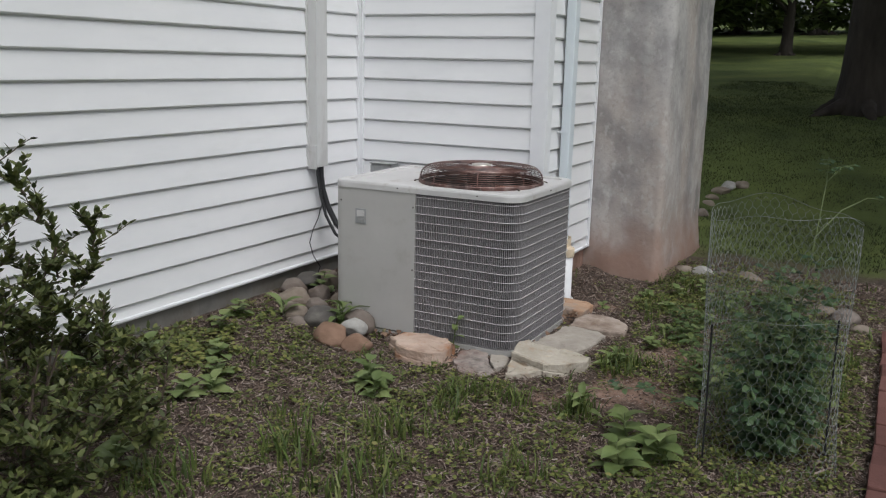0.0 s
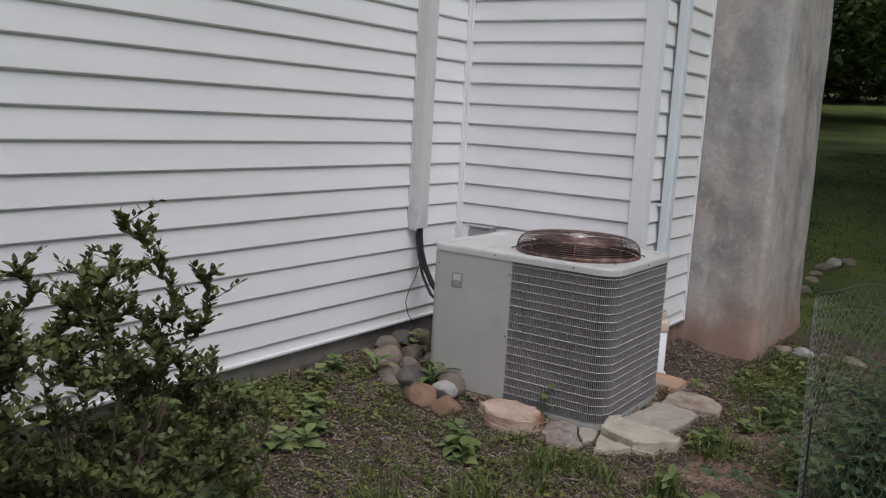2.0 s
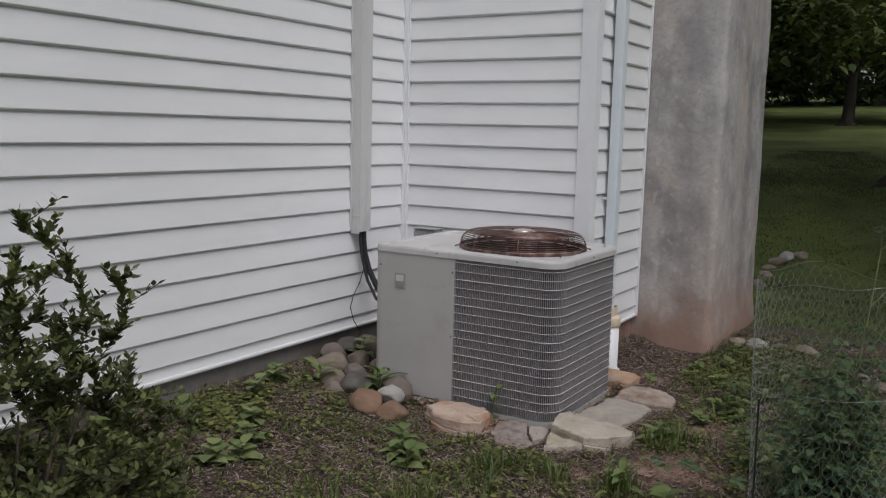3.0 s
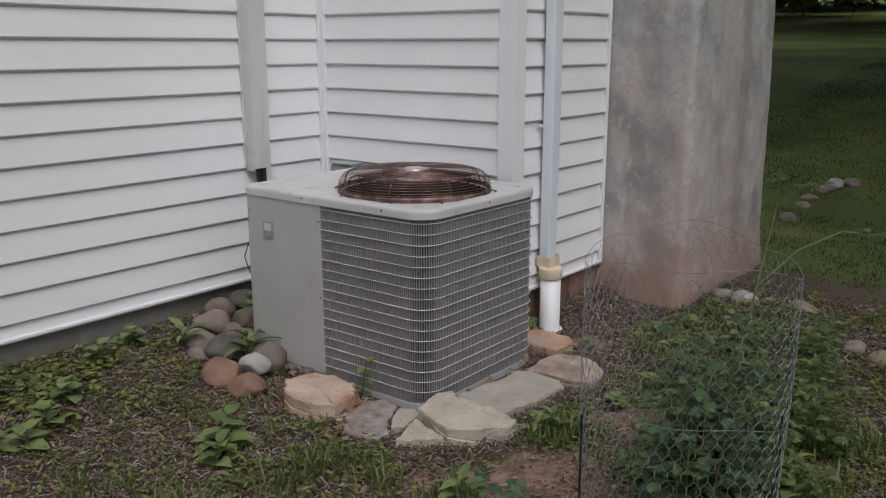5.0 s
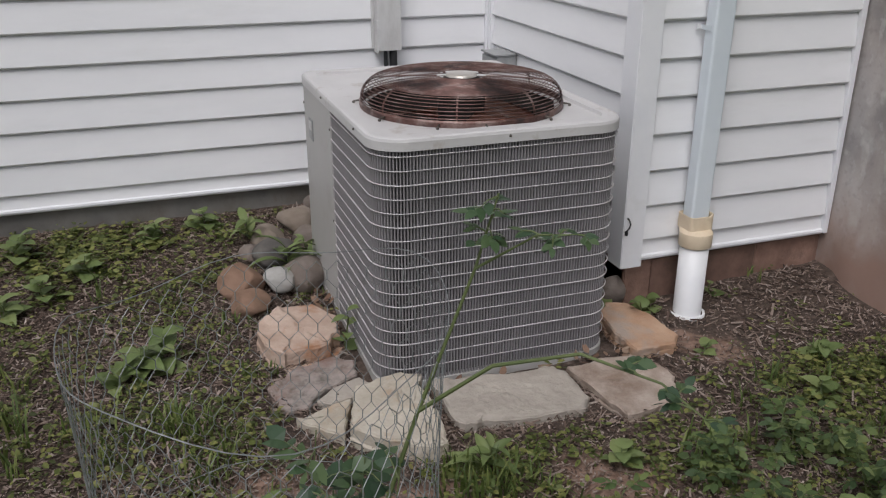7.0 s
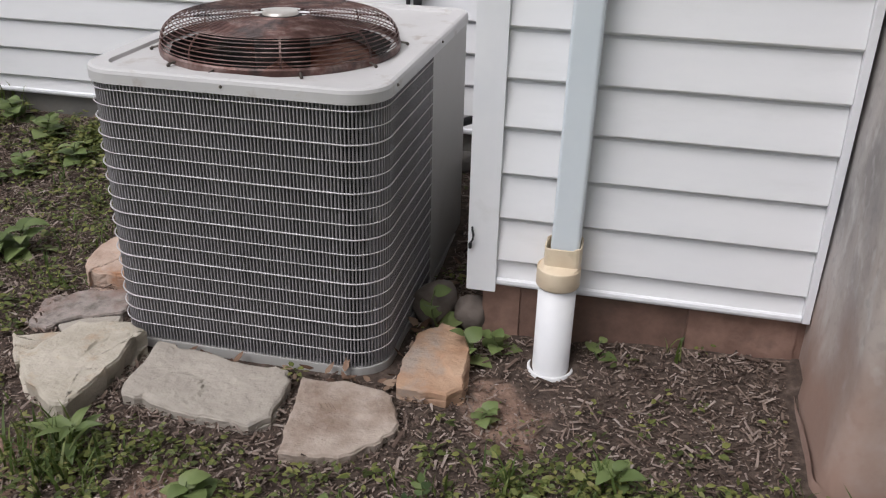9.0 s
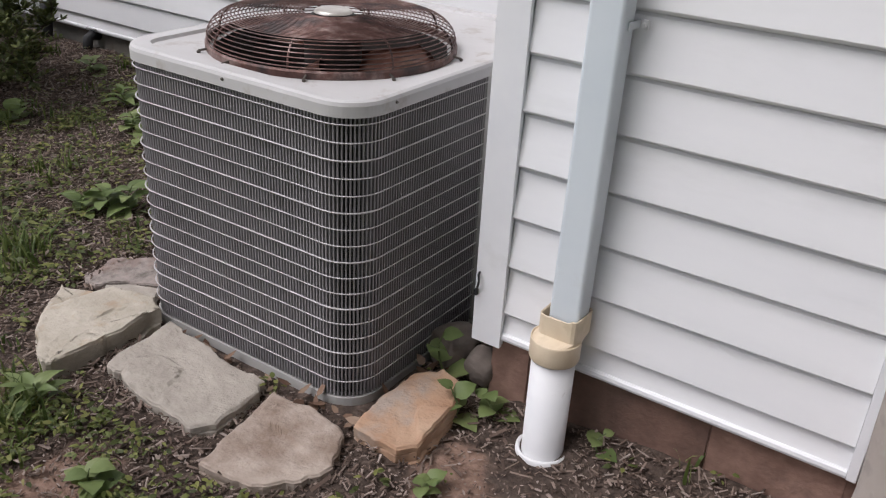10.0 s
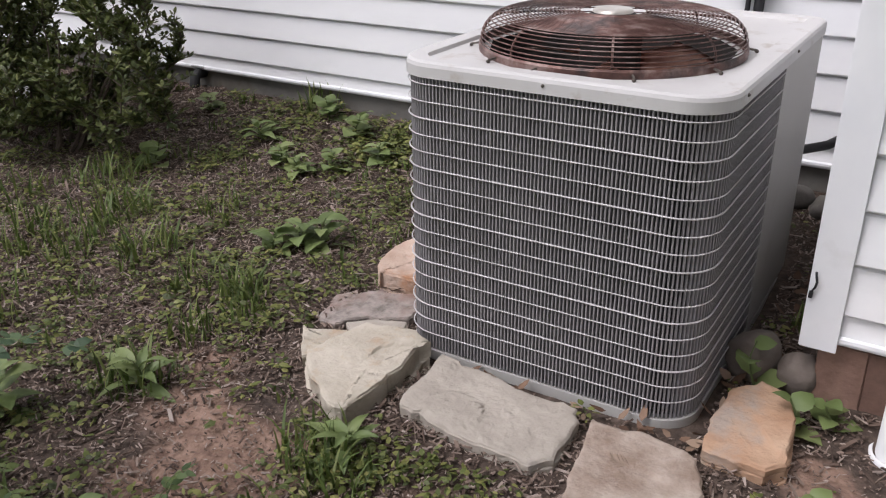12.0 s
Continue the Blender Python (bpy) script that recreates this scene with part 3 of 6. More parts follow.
# ---------------------------------------------------------------- chimney breast
def build_chimney():
    root = thing("chimney", (1.55, -1.2, -0.1), "broad chimney breast of weathered stained render beside the siding", "chimney")
    x0, x1, y0, y1, z0, z1, r = 0.911, 2.15, -1.725, -0.9, -0.25, 4.6, 0.045
    out = []
    for cx, cy, a0 in ((x0 + r, y0 + r, 180), (x1 - r, y0 + r, 270), (x1 - r, y1 - r, 0), (x0 + r, y1 - r, 90)):
        for i in range(5):
            a = radians(a0 + 90 * i / 4)
            out.append((cx + r * math.cos(a), cy + r * math.sin(a)))
    path = []
    for i, p in enumerate(out):
        q = out[(i + 1) % len(out)]
        d = math.dist(p, q)
        k = max(1, int(d / 0.05))
        path += [(p[0] + (q[0] - p[0]) * j / k, p[1] + (q[1] - p[1]) * j / k) for j in range(k)]
    zs = [z0 + 0.06 * i for i in range(int((2.8 - z0) / 0.06))] + [2.9, 3.5, 4.6]
    cx, cy = (x0 + x1) / 2, (y0 + y1) / 2

    def skin(levels, swell, closed):
        rows = []
        bm = bmesh.new()
        for z in levels:
            row = []
            flare = 0.020 * smooth01((0.28 - z) / 0.35) + swell
            for x, y in path:
                d = Vector((x - cx, (y - cy) * 1.5, 0)).normalized()
                k = 0.010 * noise.fractal(Vector((x * 3, y * 3, z * 2.2)), 0.9, 2.0, 4) + flare
                if x < x0 + 0.01:
                    d = Vector((-1, 0, 0))
                    k = min(k, 0.006) if y > -1.32 else k
                elif y < y0 + 0.01:
                    d = Vector((0, -1, 0))
                # the outer flank leans in a little towards the top
                x -= 0.045 * max(0.0, z) * smooth01((x - cx) / (x1 - cx))
                row.append(bm.verts.new((x + d.x * k, y + d.y * k, z)))
            rows.append(row)
        for a, b in zip(rows, rows[1:]):
            for i in range(len(a)):
                j = (i + 1) % len(a)
                bm.faces.new((a[i], a[j], b[j], b[i]))
        if closed:
            bm.faces.new(rows[-1])
        bmesh.ops.recalc_face_normals(bm, faces=bm.faces)
        return bm

    part("body", skin(zs, 0.0, True), M_CHIMNEY, root, smooth=True)
    part("footing", skin([z0, -0.1, -0.06, -0.035, -0.02], 0.010, False), M_CHIMNEY, root, "clay-splashed foot of the chimney", smooth=True)


build_chimney()


# ---------------------------------------------------------------- downspout, adapter and drain pipe
def build_downspout():
    root = thing("downspout", (0.268, -1.295, 0.30), "pale rectangular metal downspout strapped to the siding", "downspout")
    bm = bmesh.new()
    prof = []
    w, d, n = 0.0375, 0.0285, 5
    cx, cy = 0.2665, -1.290
    for sx, sy, a0 in ((1, 1, 0), (-1, 1, 90), (-1, -1, 180), (1, -1, 270)):
        for i in range(n):
            a = radians(a0 + 90 * i / (n - 1))
            prof.append((cx + sx * (w - 0.009) + 0.009 * math.cos(a), cy + sy * (d - 0.009) + 0.009 * math.sin(a)))
    rows = []
    for z in (0.285, 0.6, 1.2, 1.8, 2.4, TOP):
        rows.append([bm.verts.new((x - 0.006 * smooth01((0.9 - z) / 0.6), y, z)) for x, y in prof])
    for a, b in zip(rows, rows[1:]):
        for i in range(len(a)):
            j = (i + 1) % len(a)
            bm.faces.new((a[i], a[j], b[j], b[i]))
    part("pipe", bm, M_SPOUT, root, smooth=False)
    for z in (0.94, 2.25):
        for x, xs in ((0.212, 0.2235), (0.321, 0.3065)):
            strap = part("strap", boxed(xs, xs + 0.002, -1.300, -1.249, z - 0.008, z + 0.008), M_SPOUT, root, "thin metal strap")
            b2 = bmesh.new()
            box(b2, x - 0.006, x + 0.006, -1.254, -1.2475, z - 0.011, z + 0.009, bevel=0.002)
            box(b2, x - 0.004, x + 0.004, -1.264, -1.255, z - 0.004, z + 0.004, bevel=0.002)
            part("strap_screw", b2, M_PVC, strap, "white screw tab")


def build_drain():
    root = thing("drain_pipe", (0.25, -1.318, -0.09), "white plastic drain pipe rising from the mulch", "drain pipe")
    c = (0.250, -1.318)
    bm = bmesh.new()
    _, rings = lathe(bm, [(0.0505, -0.16), (0.0505, 0.205), (0.0465, 0.205), (0.0465, 0.10)], c, 36)
    part("pipe", bm, M_PVC, root, smooth=True)
    bm = bmesh.new()
    lathe(bm, [(0.0515, -0.10), (0.064, -0.10), (0.066, -0.079), (0.064, -0.067), (0.0585, -0.065), (0.0555, -0.070), (0.0515, -0.085)], c, 36)
    part("bell_rim", bm, M_PVC, root, smooth=True)
    ad = thing("pipe_adapter", (0.25, -1.318, 0.185), "yellowed plastic adapter joining downspout and drain pipe", "pipe fitting")
    bm = bmesh.new()
    lathe(bm, [(0.0515, 0.194), (0.0560, 0.192), (0.0580, 0.196), (0.0580, 0.241), (0.0570, 0.245), (0.0555, 0.245), (0.0545, 0.239)], c, 36)
    part("collar", bm, M_ADAPTER, ad, smooth=True)
    # a funnel that turns from round to square, with the square socket's wall on top
    bm = bmesh.new()
    x0, x1, y0, y1, t = 0.209, 0.305, -1.341, -1.252, 0.004
    mx, my, hx, hy = (x0 + x1) / 2, (y0 + y1) / 2, (x1 - x0) / 2, (y1 - y0) / 2

    def square(k, grow=0.0):
        a = 2 * math.pi * k / 48
        ca, sa = math.cos(a), math.sin(a)
        s = (abs(ca) ** 7 + abs(sa) ** 7) ** (-1 / 7)
        return mx + (hx + grow) * ca * s, my + (hy + grow) * sa * s

    rows = [[bm.verts.new((c[0] + 0.0555 * math.cos(2 * math.pi * k / 48), c[1] + 0.0555 * math.sin(2 * math.pi * k / 48), 0.240)) for k in range(48)]]
    for grow, z in ((0.0, 0.252), (0.0, 0.300), (-0.0015, 0.302), (-t, 0.300), (-t, 0.256), (-0.016, 0.250)):
        rows.append([bm.verts.new((*square(k, grow), z + (0.006 if z > 0.29 and square(k)[0] > x1 - 0.012 else 0))) for k in range(48)])
    for a, b in zip(rows, rows[1:]):
        for k in range(48):
            bm.faces.new((a[k], a[(k + 1) % 48], b[(k + 1) % 48], b[k]))
    bm.faces.new(rows[-1])
    part("socket", bm, M_ADAPTER, ad)


build_downspout()
build_drain()


# ---------------------------------------------------------------- line cover with its black pipes, on the long wall
def build_line_cover():
    root = thing("line_set_cover", (-0.492, -0.03, 0.705), "weathered grey-white line set cover fixed up the siding", "line cover")
    x0, x1, y0, y1 = -0.545, -0.440, -0.064, 0.004
    t = 0.004
    part("front_cover", boxed(x0, x1, y0, y0 + t, 0.712, TOP, bevel=0.0015), M_LINESET, root)
    part("side_panel", boxed(x0, x0 + t, y0 + 0.0045, y1, 0.700, TOP), M_LINESET, root)
    part("side_panel", boxed(x1 - t, x1, y0 + 0.0045, y1, 0.712, TOP), M_LINESET, root)
    part("wall_flange", boxed(x0 - 0.012, x0 - 0.0005, y1 - 0.012, y1, 0.72, TOP), M_LINESET, root)
    bm = boxed(x0 - 0.003, x0 + 0.012, y0 - 0.003, y1, 0.80, 0.84, bevel=0.002)
    part("clip", bm, M_LINESET, root)
    pipes = thing("refrigerant_lines", (-0.49, -0.05, 0.66), "black insulated pipes curving down behind the cabinet", "pipe")
    bm = bmesh.new()
    tube(bm, [(-0.470, -0.034, 0.78), (-0.470, -0.036, 0.66), (-0.468, -0.045, 0.58), (-0.462, -0.075, 0.48), (-0.455, -0.13, 0.38), (-0.450, -0.21, 0.30), (-0.450, -0.30, 0.255), (-0.450, -0.40, 0.235), (-0.450, -0.468, 0.23)], 0.017, 10)
    part("suction_line", bm, M_BLACK, pipes, smooth=True)
    bm = bmesh.new()
    tube(bm, [(-0.505, -0.034, 0.78), (-0.506, -0.040, 0.66), (-0.508, -0.060, 0.55), (-0.512, -0.10, 0.43), (-0.52, -0.17, 0.33), (-0.525, -0.27, 0.27), (-0.53, -0.38, 0.245), (-0.53, -0.468, 0.24)], 0.009, 8)
    part("liquid_line", bm, M_BLACK, pipes, smooth=True)
    cable = thing("loose_wire", (-0.55, -0.12, 0.2), "thin dark loose wire hanging behind the cabinet", "wire")
    bm = bmesh.new()
    tube(bm, [(-0.515, -0.075, 0.50), (-0.56, -0.08, 0.42), (-0.62, -0.085, 0.36), (-0.66, -0.09, 0.29), (-0.64, -0.10, 0.21), (-0.60, -0.12, 0.14), (-0.63, -0.11, 0.07), (-0.63, -0.11, 0.03)], 0.0028, 5)
    part("wire", bm, M_BLACK, cable)


build_line_cover()


def build_disconnect():
    root = thing("disconnect_box", (-0.05, -0.22, 0.62), "small grey steel switch box on the return wall", "switch box")
    part("body", boxed(-0.090, 0.0, -0.290, -0.145, 0.52, 0.702, bevel=0.004), M_BOX, root)
    part("door", boxed(-0.096, -0.0905, -0.293, -0.142, 0.522, 0.692, bevel=0.002), M_BOX, root)
    part("hood", boxed(-0.102, -0.002, -0.296, -0.139, 0.7025, 0.709, bevel=0.002), M_BOX, root)


build_disconnect()


def build_conduit():
    root = thing("electrical_conduit", (-0.05, -0.24, 0.45), "black flexible conduit from switch box to cabinet", "conduit")
    bm = bmesh.new()
    pts = [(-0.045, -0.215, 0.535), (-0.046, -0.220, 0.47), (-0.055, -0.245, 0.40), (-0.085, -0.290, 0.345), (-0.135, -0.350, 0.320), (-0.190, -0.410, 0.315), (-0.225, -0.476, 0.318)]
    tube(bm, pts, 0.015, 10)
    part("hose", bm, M_BLACK, root, smooth=True)
    part("fitting", tube(bmesh.new(), [(-0.045, -0.215, 0.545), (-0.045, -0.217, 0.495)], 0.019, 10), M_BOX, root, "grey conduit fitting")
    part("fitting", tube(bmesh.new(), [(-0.212, -0.450, 0.317), (-0.227, -0.480, 0.318)], 0.019, 10), M_BOX, root, "grey conduit fitting")


build_conduit()


def build_wire_hook():
    root = thing("wire_hook", (0.012, -1.262, 0.26), "small black wire hook on the corner post", "hook")
    bm = bmesh.new()
    tube(bm, [(0.004, -1.2592, 0.300), (0.006, -1.268, 0.296), (0.010, -1.272, 0.282), (0.008, -1.270, 0.268), (0.002, -1.266, 0.256), (0.000, -1.265, 0.247)], 0.0028, 6)
    part("hook", bm, M_BLACK, root)
    part("tip", boxed(-0.004, 0.005, -1.269, -1.2588, 0.238, 0.254, bevel=0.002), M_BLACK, root)


build_wire_hook()


def build_stub(x, rise):
    root = thing("vent_stub", (x, -0.02, 0.0), "short black pipe stub standing below the siding", "pipe")
    bm = bmesh.new()
    pts = [(x, 0.05, 0.105), (x, -0.010, 0.108), (x, -0.038, 0.095), (x, -0.046, 0.05), (x, -0.046, -0.06)]
    if rise:
        pts = [(x, -0.030, rise), (x, -0.032, 0.10), (x, -0.046, 0.02), (x, -0.046, -0.06)]
    tube(bm, pts, 0.028, 10)
    part("pipe", bm, M_BLACK, root, smooth=True)
    part("strap", boxed(x - 0.040, x + 0.040, -0.018, -0.006, 0.139, 0.148, bevel=0.002), M_BOX, root)


build_stub(-3.27, 0)
build_stub(-3.64, 0.235)


# ---------------------------------------------------------------- the air conditioner
def rounded(x0, x1, y0, y1, radii, n=9, gap=0.03):
    """Outline, counter-clockwise from the front left corner: radii for front left, front right, back right, back left."""
    out = []
    for (cx, cy, a0), r in zip(((x0, y0, 180), (x1, y0, 270), (x1, y1, 0), (x0, y1, 90)), radii):
        ox, oy = cx + (r if cx == x0 else -r), cy + (r if cy == y0 else -r)
        for i in range(n):
            a = radians(a0 + 90 * i / (n - 1))
            out.append((ox + r * math.cos(a), oy + r * math.sin(a)))
    pts = []
    for i, p in enumerate(out):
        q = out[(i + 1) % len(out)]
        k = max(1, int(math.dist(p, q) / gap))
        pts += [(p[0] + (q[0] - p[0]) * j / k, p[1] + (q[1] - p[1]) * j / k) for j in range(k)]
    return pts


def walls(bm, pts, zs):
    rows = [[bm.verts.new((x, y, z)) for x, y in pts] for z in zs]
    for a, b in zip(rows, rows[1:]):
        for i in range(len(a)):
            j = (i + 1) % len(a)
            bm.faces.new((a[i], a[j], b[j], b[i]))
    return rows


UX0, UX1, UF, UB = -0.967, -0.172, -1.517, -0.472
UZ0, UZC, UZT = -0.068, 0.690, 0.727
FAN = (-0.570, -1.130)
Y_LEFT, Y_RIGHT = -0.960, -0.985        # where the louvers end on either side


def run_of(pts, inset_end_left, inset_end_right):
    """The louvered run: from the left side, round the front, to the right side."""
    x0, x1, y0 = min(p[0] for p in pts), max(p[0] for p in pts), min(p[1] for p in pts)
    r = 0.098
    run = [(x0, inset_end_left), (x0, y0 + r)]
    for i in range(1, 12):
        a = radians(180 + 90 * i / 12)
        run.append((x0 + r + r * math.cos(a), y0 + r + r * math.sin(a)))
    run += [(x0 + r, y0), (x1 - r, y0)]
    for i in range(1, 12):
        a = radians(270 + 90 * i / 12)
        run.append((x1 - r + r * math.cos(a), y0 + r + r * math.sin(a)))
    run += [(x1, y0 + r), (x1, inset_end_right)]
    return run


def along_run(run, pitch):
    """Evenly spaced points with their heading."""
    acc, out, nxt = 0.0, [], pitch * 0.6
    for p, q in zip(run, run[1:]):
        d = math.dist(p, q)
        while nxt <= acc + d:
            f = (nxt - acc) / d
            out.append((p[0] + (q[0] - p[0]) * f, p[1] + (q[1] - p[1]) * f, math.atan2(q[1] - p[1], q[0] - p[0])))
            nxt += pitch
        acc += d
    return out


def build_unit():
    root = thing("air_conditioner", (-0.57, -1.0, UZ0), "grey louvered air conditioner condenser with a rusty fan guard", "air conditioner")
    # base pan
    bm = bmesh.new()
    pts = rounded(UX0 + 0.004, UX1 - 0.004, UF + 0.004, UB - 0.004, (0.1, 0.1, 0.05, 0.05))
    rows = walls(bm, pts, (UZ0, UZ0 + 0.024, UZ0 + 0.028))
    bm.faces.new(rows[0][::-1])
    bm.faces.new(rows[-1])
    part("base_pan", bm, M_UNIT, root, "grey painted base rail")
    # the coil inside, near black to carry the shade between the louvers
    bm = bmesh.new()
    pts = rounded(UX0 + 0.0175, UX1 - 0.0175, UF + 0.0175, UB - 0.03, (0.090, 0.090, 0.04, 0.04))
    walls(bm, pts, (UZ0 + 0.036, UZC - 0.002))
    part("coil", bm, M_COIL, root, "finned coil with the louver gap shade in its colour")
    # corner panels: the left one with its plate, the back, and the right one
    z0, z1 = UZ0 + 0.036, UZC
    x, r, t = UX0 + 0.005, 0.055, 0.012
    prof = [(x, Y_LEFT), (x, UB - r)] + [(x + r - r * math.cos(radians(a)), UB - r + r * math.sin(radians(a))) for a in range(15, 91, 15)] + [(-0.60, UB)]
    inner = [(px + (t if i < 2 else t * 0.8), py - (0 if i < 2 else t)) for i, (px, py) in enumerate(prof)]

    def sheet(outer, inner, z0, z1):
        bm = bmesh.new()
        loop = outer + inner[::-1]
        a = [bm.verts.new((px, py, z0)) for px, py in loop]
        b = [bm.verts.new((px, py, z1)) for px, py in loop]
        for i in range(len(a)):
            j = (i + 1) % len(a)
            bm.faces.new((a[i], a[j], b[j], b[i]))
        n = len(outer)
        for i in range(n - 1):
            bm.faces.new((a[i], a[2 * n - 1 - i], a[2 * n - 2 - i], a[i + 1]))
            bm.faces.new((b[i], b[i + 1], b[2 * n - 2 - i], b[2 * n - 1 - i]))
        bmesh.ops.recalc_face_normals(bm, faces=bm.faces)
        return bm
    panel = part("service_panel", sheet(prof, inner, z0, z1), M_UNIT, root, "plain grey sheet steel service panel")
    xr = UX1 - 0.005
    prof_r = [(xr, Y_RIGHT), (xr, UB - r)] + [(xr - r + r * math.cos(radians(a)), UB - r + r * math.sin(radians(a))) for a in range(15, 91, 15)] + [(-0.598, UB)]
    inner_r = [(px - (t if i < 2 else t * 0.8), py - (0 if i < 2 else t)) for i, (px, py) in enumerate(prof_r)]
    part("rear_panel", sheet(prof_r, inner_r, z0, z1), M_UNIT, root, "plain grey sheet steel rear panel")
    pl = part("rating_plate", boxed(x - 0.004, x - 0.0006, -0.673, -0.609, 0.508, 0.586, bevel=0.0015), M_BOX, panel, "small metal plate in a grey frame")
    part("plate_face", boxed(x - 0.0062, x - 0.0042, -0.664, -0.618, 0.545, 0.577, bevel=0.001), M_CAP, root, "pale upper plate face")
    part("plate_face", boxed(x - 0.0060, x - 0.0042, -0.664, -0.618, 0.517, 0.5435, bevel=0.001), M_PLATE, root, "dull metal lower plate face")
    for py, pz in ((-0.948, 0.30), (-0.948, 0.62), (-0.52, 0.62)):
        bm = bmesh.new()
        bmesh.ops.create_icosphere(bm, subdivisions=1, radius=0.005, matrix=Matrix.Translation((x - 0.001, py, pz)) @ Matrix.Diagonal((0.5, 1, 1, 1)))
        part("panel_screw", bm, M_SCREW, panel)
    # louvers: upright slats behind, wires across them
    pts = rounded(UX0 + 0.010, UX1 - 0.010, UF + 0.010, UB, (0.098, 0.098, 0.05, 0.05))
    run = run_of(pts, Y_LEFT, Y_RIGHT)
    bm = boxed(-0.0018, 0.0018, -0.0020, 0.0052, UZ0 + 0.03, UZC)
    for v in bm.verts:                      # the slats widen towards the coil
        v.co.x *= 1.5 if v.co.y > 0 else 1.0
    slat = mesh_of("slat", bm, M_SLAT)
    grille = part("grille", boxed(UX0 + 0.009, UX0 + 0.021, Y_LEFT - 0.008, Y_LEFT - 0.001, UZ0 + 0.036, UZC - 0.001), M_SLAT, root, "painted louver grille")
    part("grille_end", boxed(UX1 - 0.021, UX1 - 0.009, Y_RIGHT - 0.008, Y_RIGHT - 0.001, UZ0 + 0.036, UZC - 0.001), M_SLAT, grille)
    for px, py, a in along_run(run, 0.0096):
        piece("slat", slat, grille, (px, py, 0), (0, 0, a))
    outer = run_of(rounded(UX0 + 0.0045, UX1 - 0.0045, UF + 0.0045, UB, (0.098, 0.098, 0.05, 0.05)), Y_LEFT, Y_RIGHT)
    fine = tube(bmesh.new(), [(px, py, 0) for px, py in outer], 0.0017, 5)
    heavy = tube(bmesh.new(), [(px, py, 0) for px, py in outer], 0.0023, 5)
    fine, heavy = mesh_of("grille_wire", fine, M_WIRE), mesh_of("grille_wire_heavy", heavy, M_WIRE)
    for i in range(17):
        piece("grille_wire", heavy if i % 3 == 2 else fine, grille, (0, 0, 0.674 - 0.0415 * i))
    # cap: a rim round a sunken deck with the fan opening
    bm = bmesh.new()

    def ring_at(k, z):
        pts = rounded(UX0 + k, UX1 - k, UF + k, UB - k, tuple(max(0.012, q - k) for q in (0.105, 0.105, 0.06, 0.06)), 18, 9)
        res = []
        for (px, py), (qx, qy) in zip(pts, pts[1:] + pts[:1]):
            res += [(px + (qx - px) * j / 4, py + (qy - py) * j / 4) for j in range(4)]
        return [bm.verts.new((px, py, z)) for px, py in res]
    rows = [ring_at(0.006, UZC), ring_at(0.0, UZC), ring_at(0.0, UZT - 0.012), ring_at(0.003, UZT - 0.004), ring_at(0.010, UZT), ring_at(0.052, UZT), ring_at(0.056, UZT - 0.009)]
    rows.append([bm.verts.new((FAN[0] + 0.306 * (v.co.x - FAN[0]) / math.hypot(v.co.x - FAN[0], v.co.y - FAN[1]), FAN[1] + 0.306 * (v.co.y - FAN[1]) / math.hypot(v.co.x - FAN[0], v.co.y - FAN[1]), UZT - 0.008)) for v in rows[-1]])
    for a, b in zip(rows, rows[1:]):
        for i in range(len(a)):
            j = (i + 1) % len(a)
            bm.faces.new((a[i], a[j], b[j], b[i]))
    cap = part("top_cap", bm, M_CAP, root, "pale painted top cap with a sunken deck")
    for sx, sy in ((-0.567, UF - 0.001), (UX1 + 0.001, -1.377), (UX1 + 0.001, -0.90), (UX0 - 0.001, -1.30), (UX0 - 0.001, -0.86)):
        bm = bmesh.new()
        bmesh.ops.create_icosphere(bm, subdivisions=1, radius=0.0045, matrix=Matrix.Translation((sx, sy, 0.709)))
        part("cap_screw", bm, M_SCREW, cap)
    # shroud and motor, their near-black colour holding the inner shade, and blades
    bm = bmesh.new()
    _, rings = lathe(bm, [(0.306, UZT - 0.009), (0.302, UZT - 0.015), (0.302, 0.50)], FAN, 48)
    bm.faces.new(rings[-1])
    part("shroud", bm, M_FAN_SHADE, root, "fan shroud coloured near black for the shade inside", smooth=True)
    for k in range(3):
        bm = bmesh.new()
        a0 = radians(15 + 120 * k)
        grid = []
        for i in range(8):
            rr = 0.07 + 0.205 * i / 7
            row = []
            for j in range(7):
                s = j / 6 - 0.5
                a = a0 + s * (1.15 + 0.35 * i / 7) + 0.25 * i / 7
                row.append(bm.verts.new((FAN[0] + rr * math.cos(a), FAN[1] + rr * math.sin(a), 0.672 + 0.075 * s * (1 - 0.25 * i / 7) - 0.01 * s * s)))
            grid.append(row)
        for i in range(7):
            for j in range(6):
                bm.faces.new((grid[i][j], grid[i + 1][j], grid[i + 1][j + 1], grid[i][j + 1]))
        bmesh.ops.solidify(bm, geom=bm.faces[:], thickness=0.002)
        part("fan_blade", bm, M_BLADE, root, "rust-streaked metal fan blade", smooth=True)
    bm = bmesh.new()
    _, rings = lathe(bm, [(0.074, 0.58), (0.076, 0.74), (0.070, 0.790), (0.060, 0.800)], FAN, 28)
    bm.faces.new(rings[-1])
    part("motor", bm, M_FAN_SHADE, root, "fan motor coloured near black for the shade inside", smooth=True)
    # guard: radial bars and rings
    prof = [(0.316, 0.727), (0.320, 0.735), (0.321, 0.744), (0.320, 0.754), (0.317, 0.765), (0.312, 0.775), (0.305, 0.784), (0.296, 0.792), (0.286, 0.798)]
    prof += [(0.276 - 0.0093 * i, 0.8015 + 0.0085 * (1 - (1 - i / 21) ** 2)) for i in range(22)]
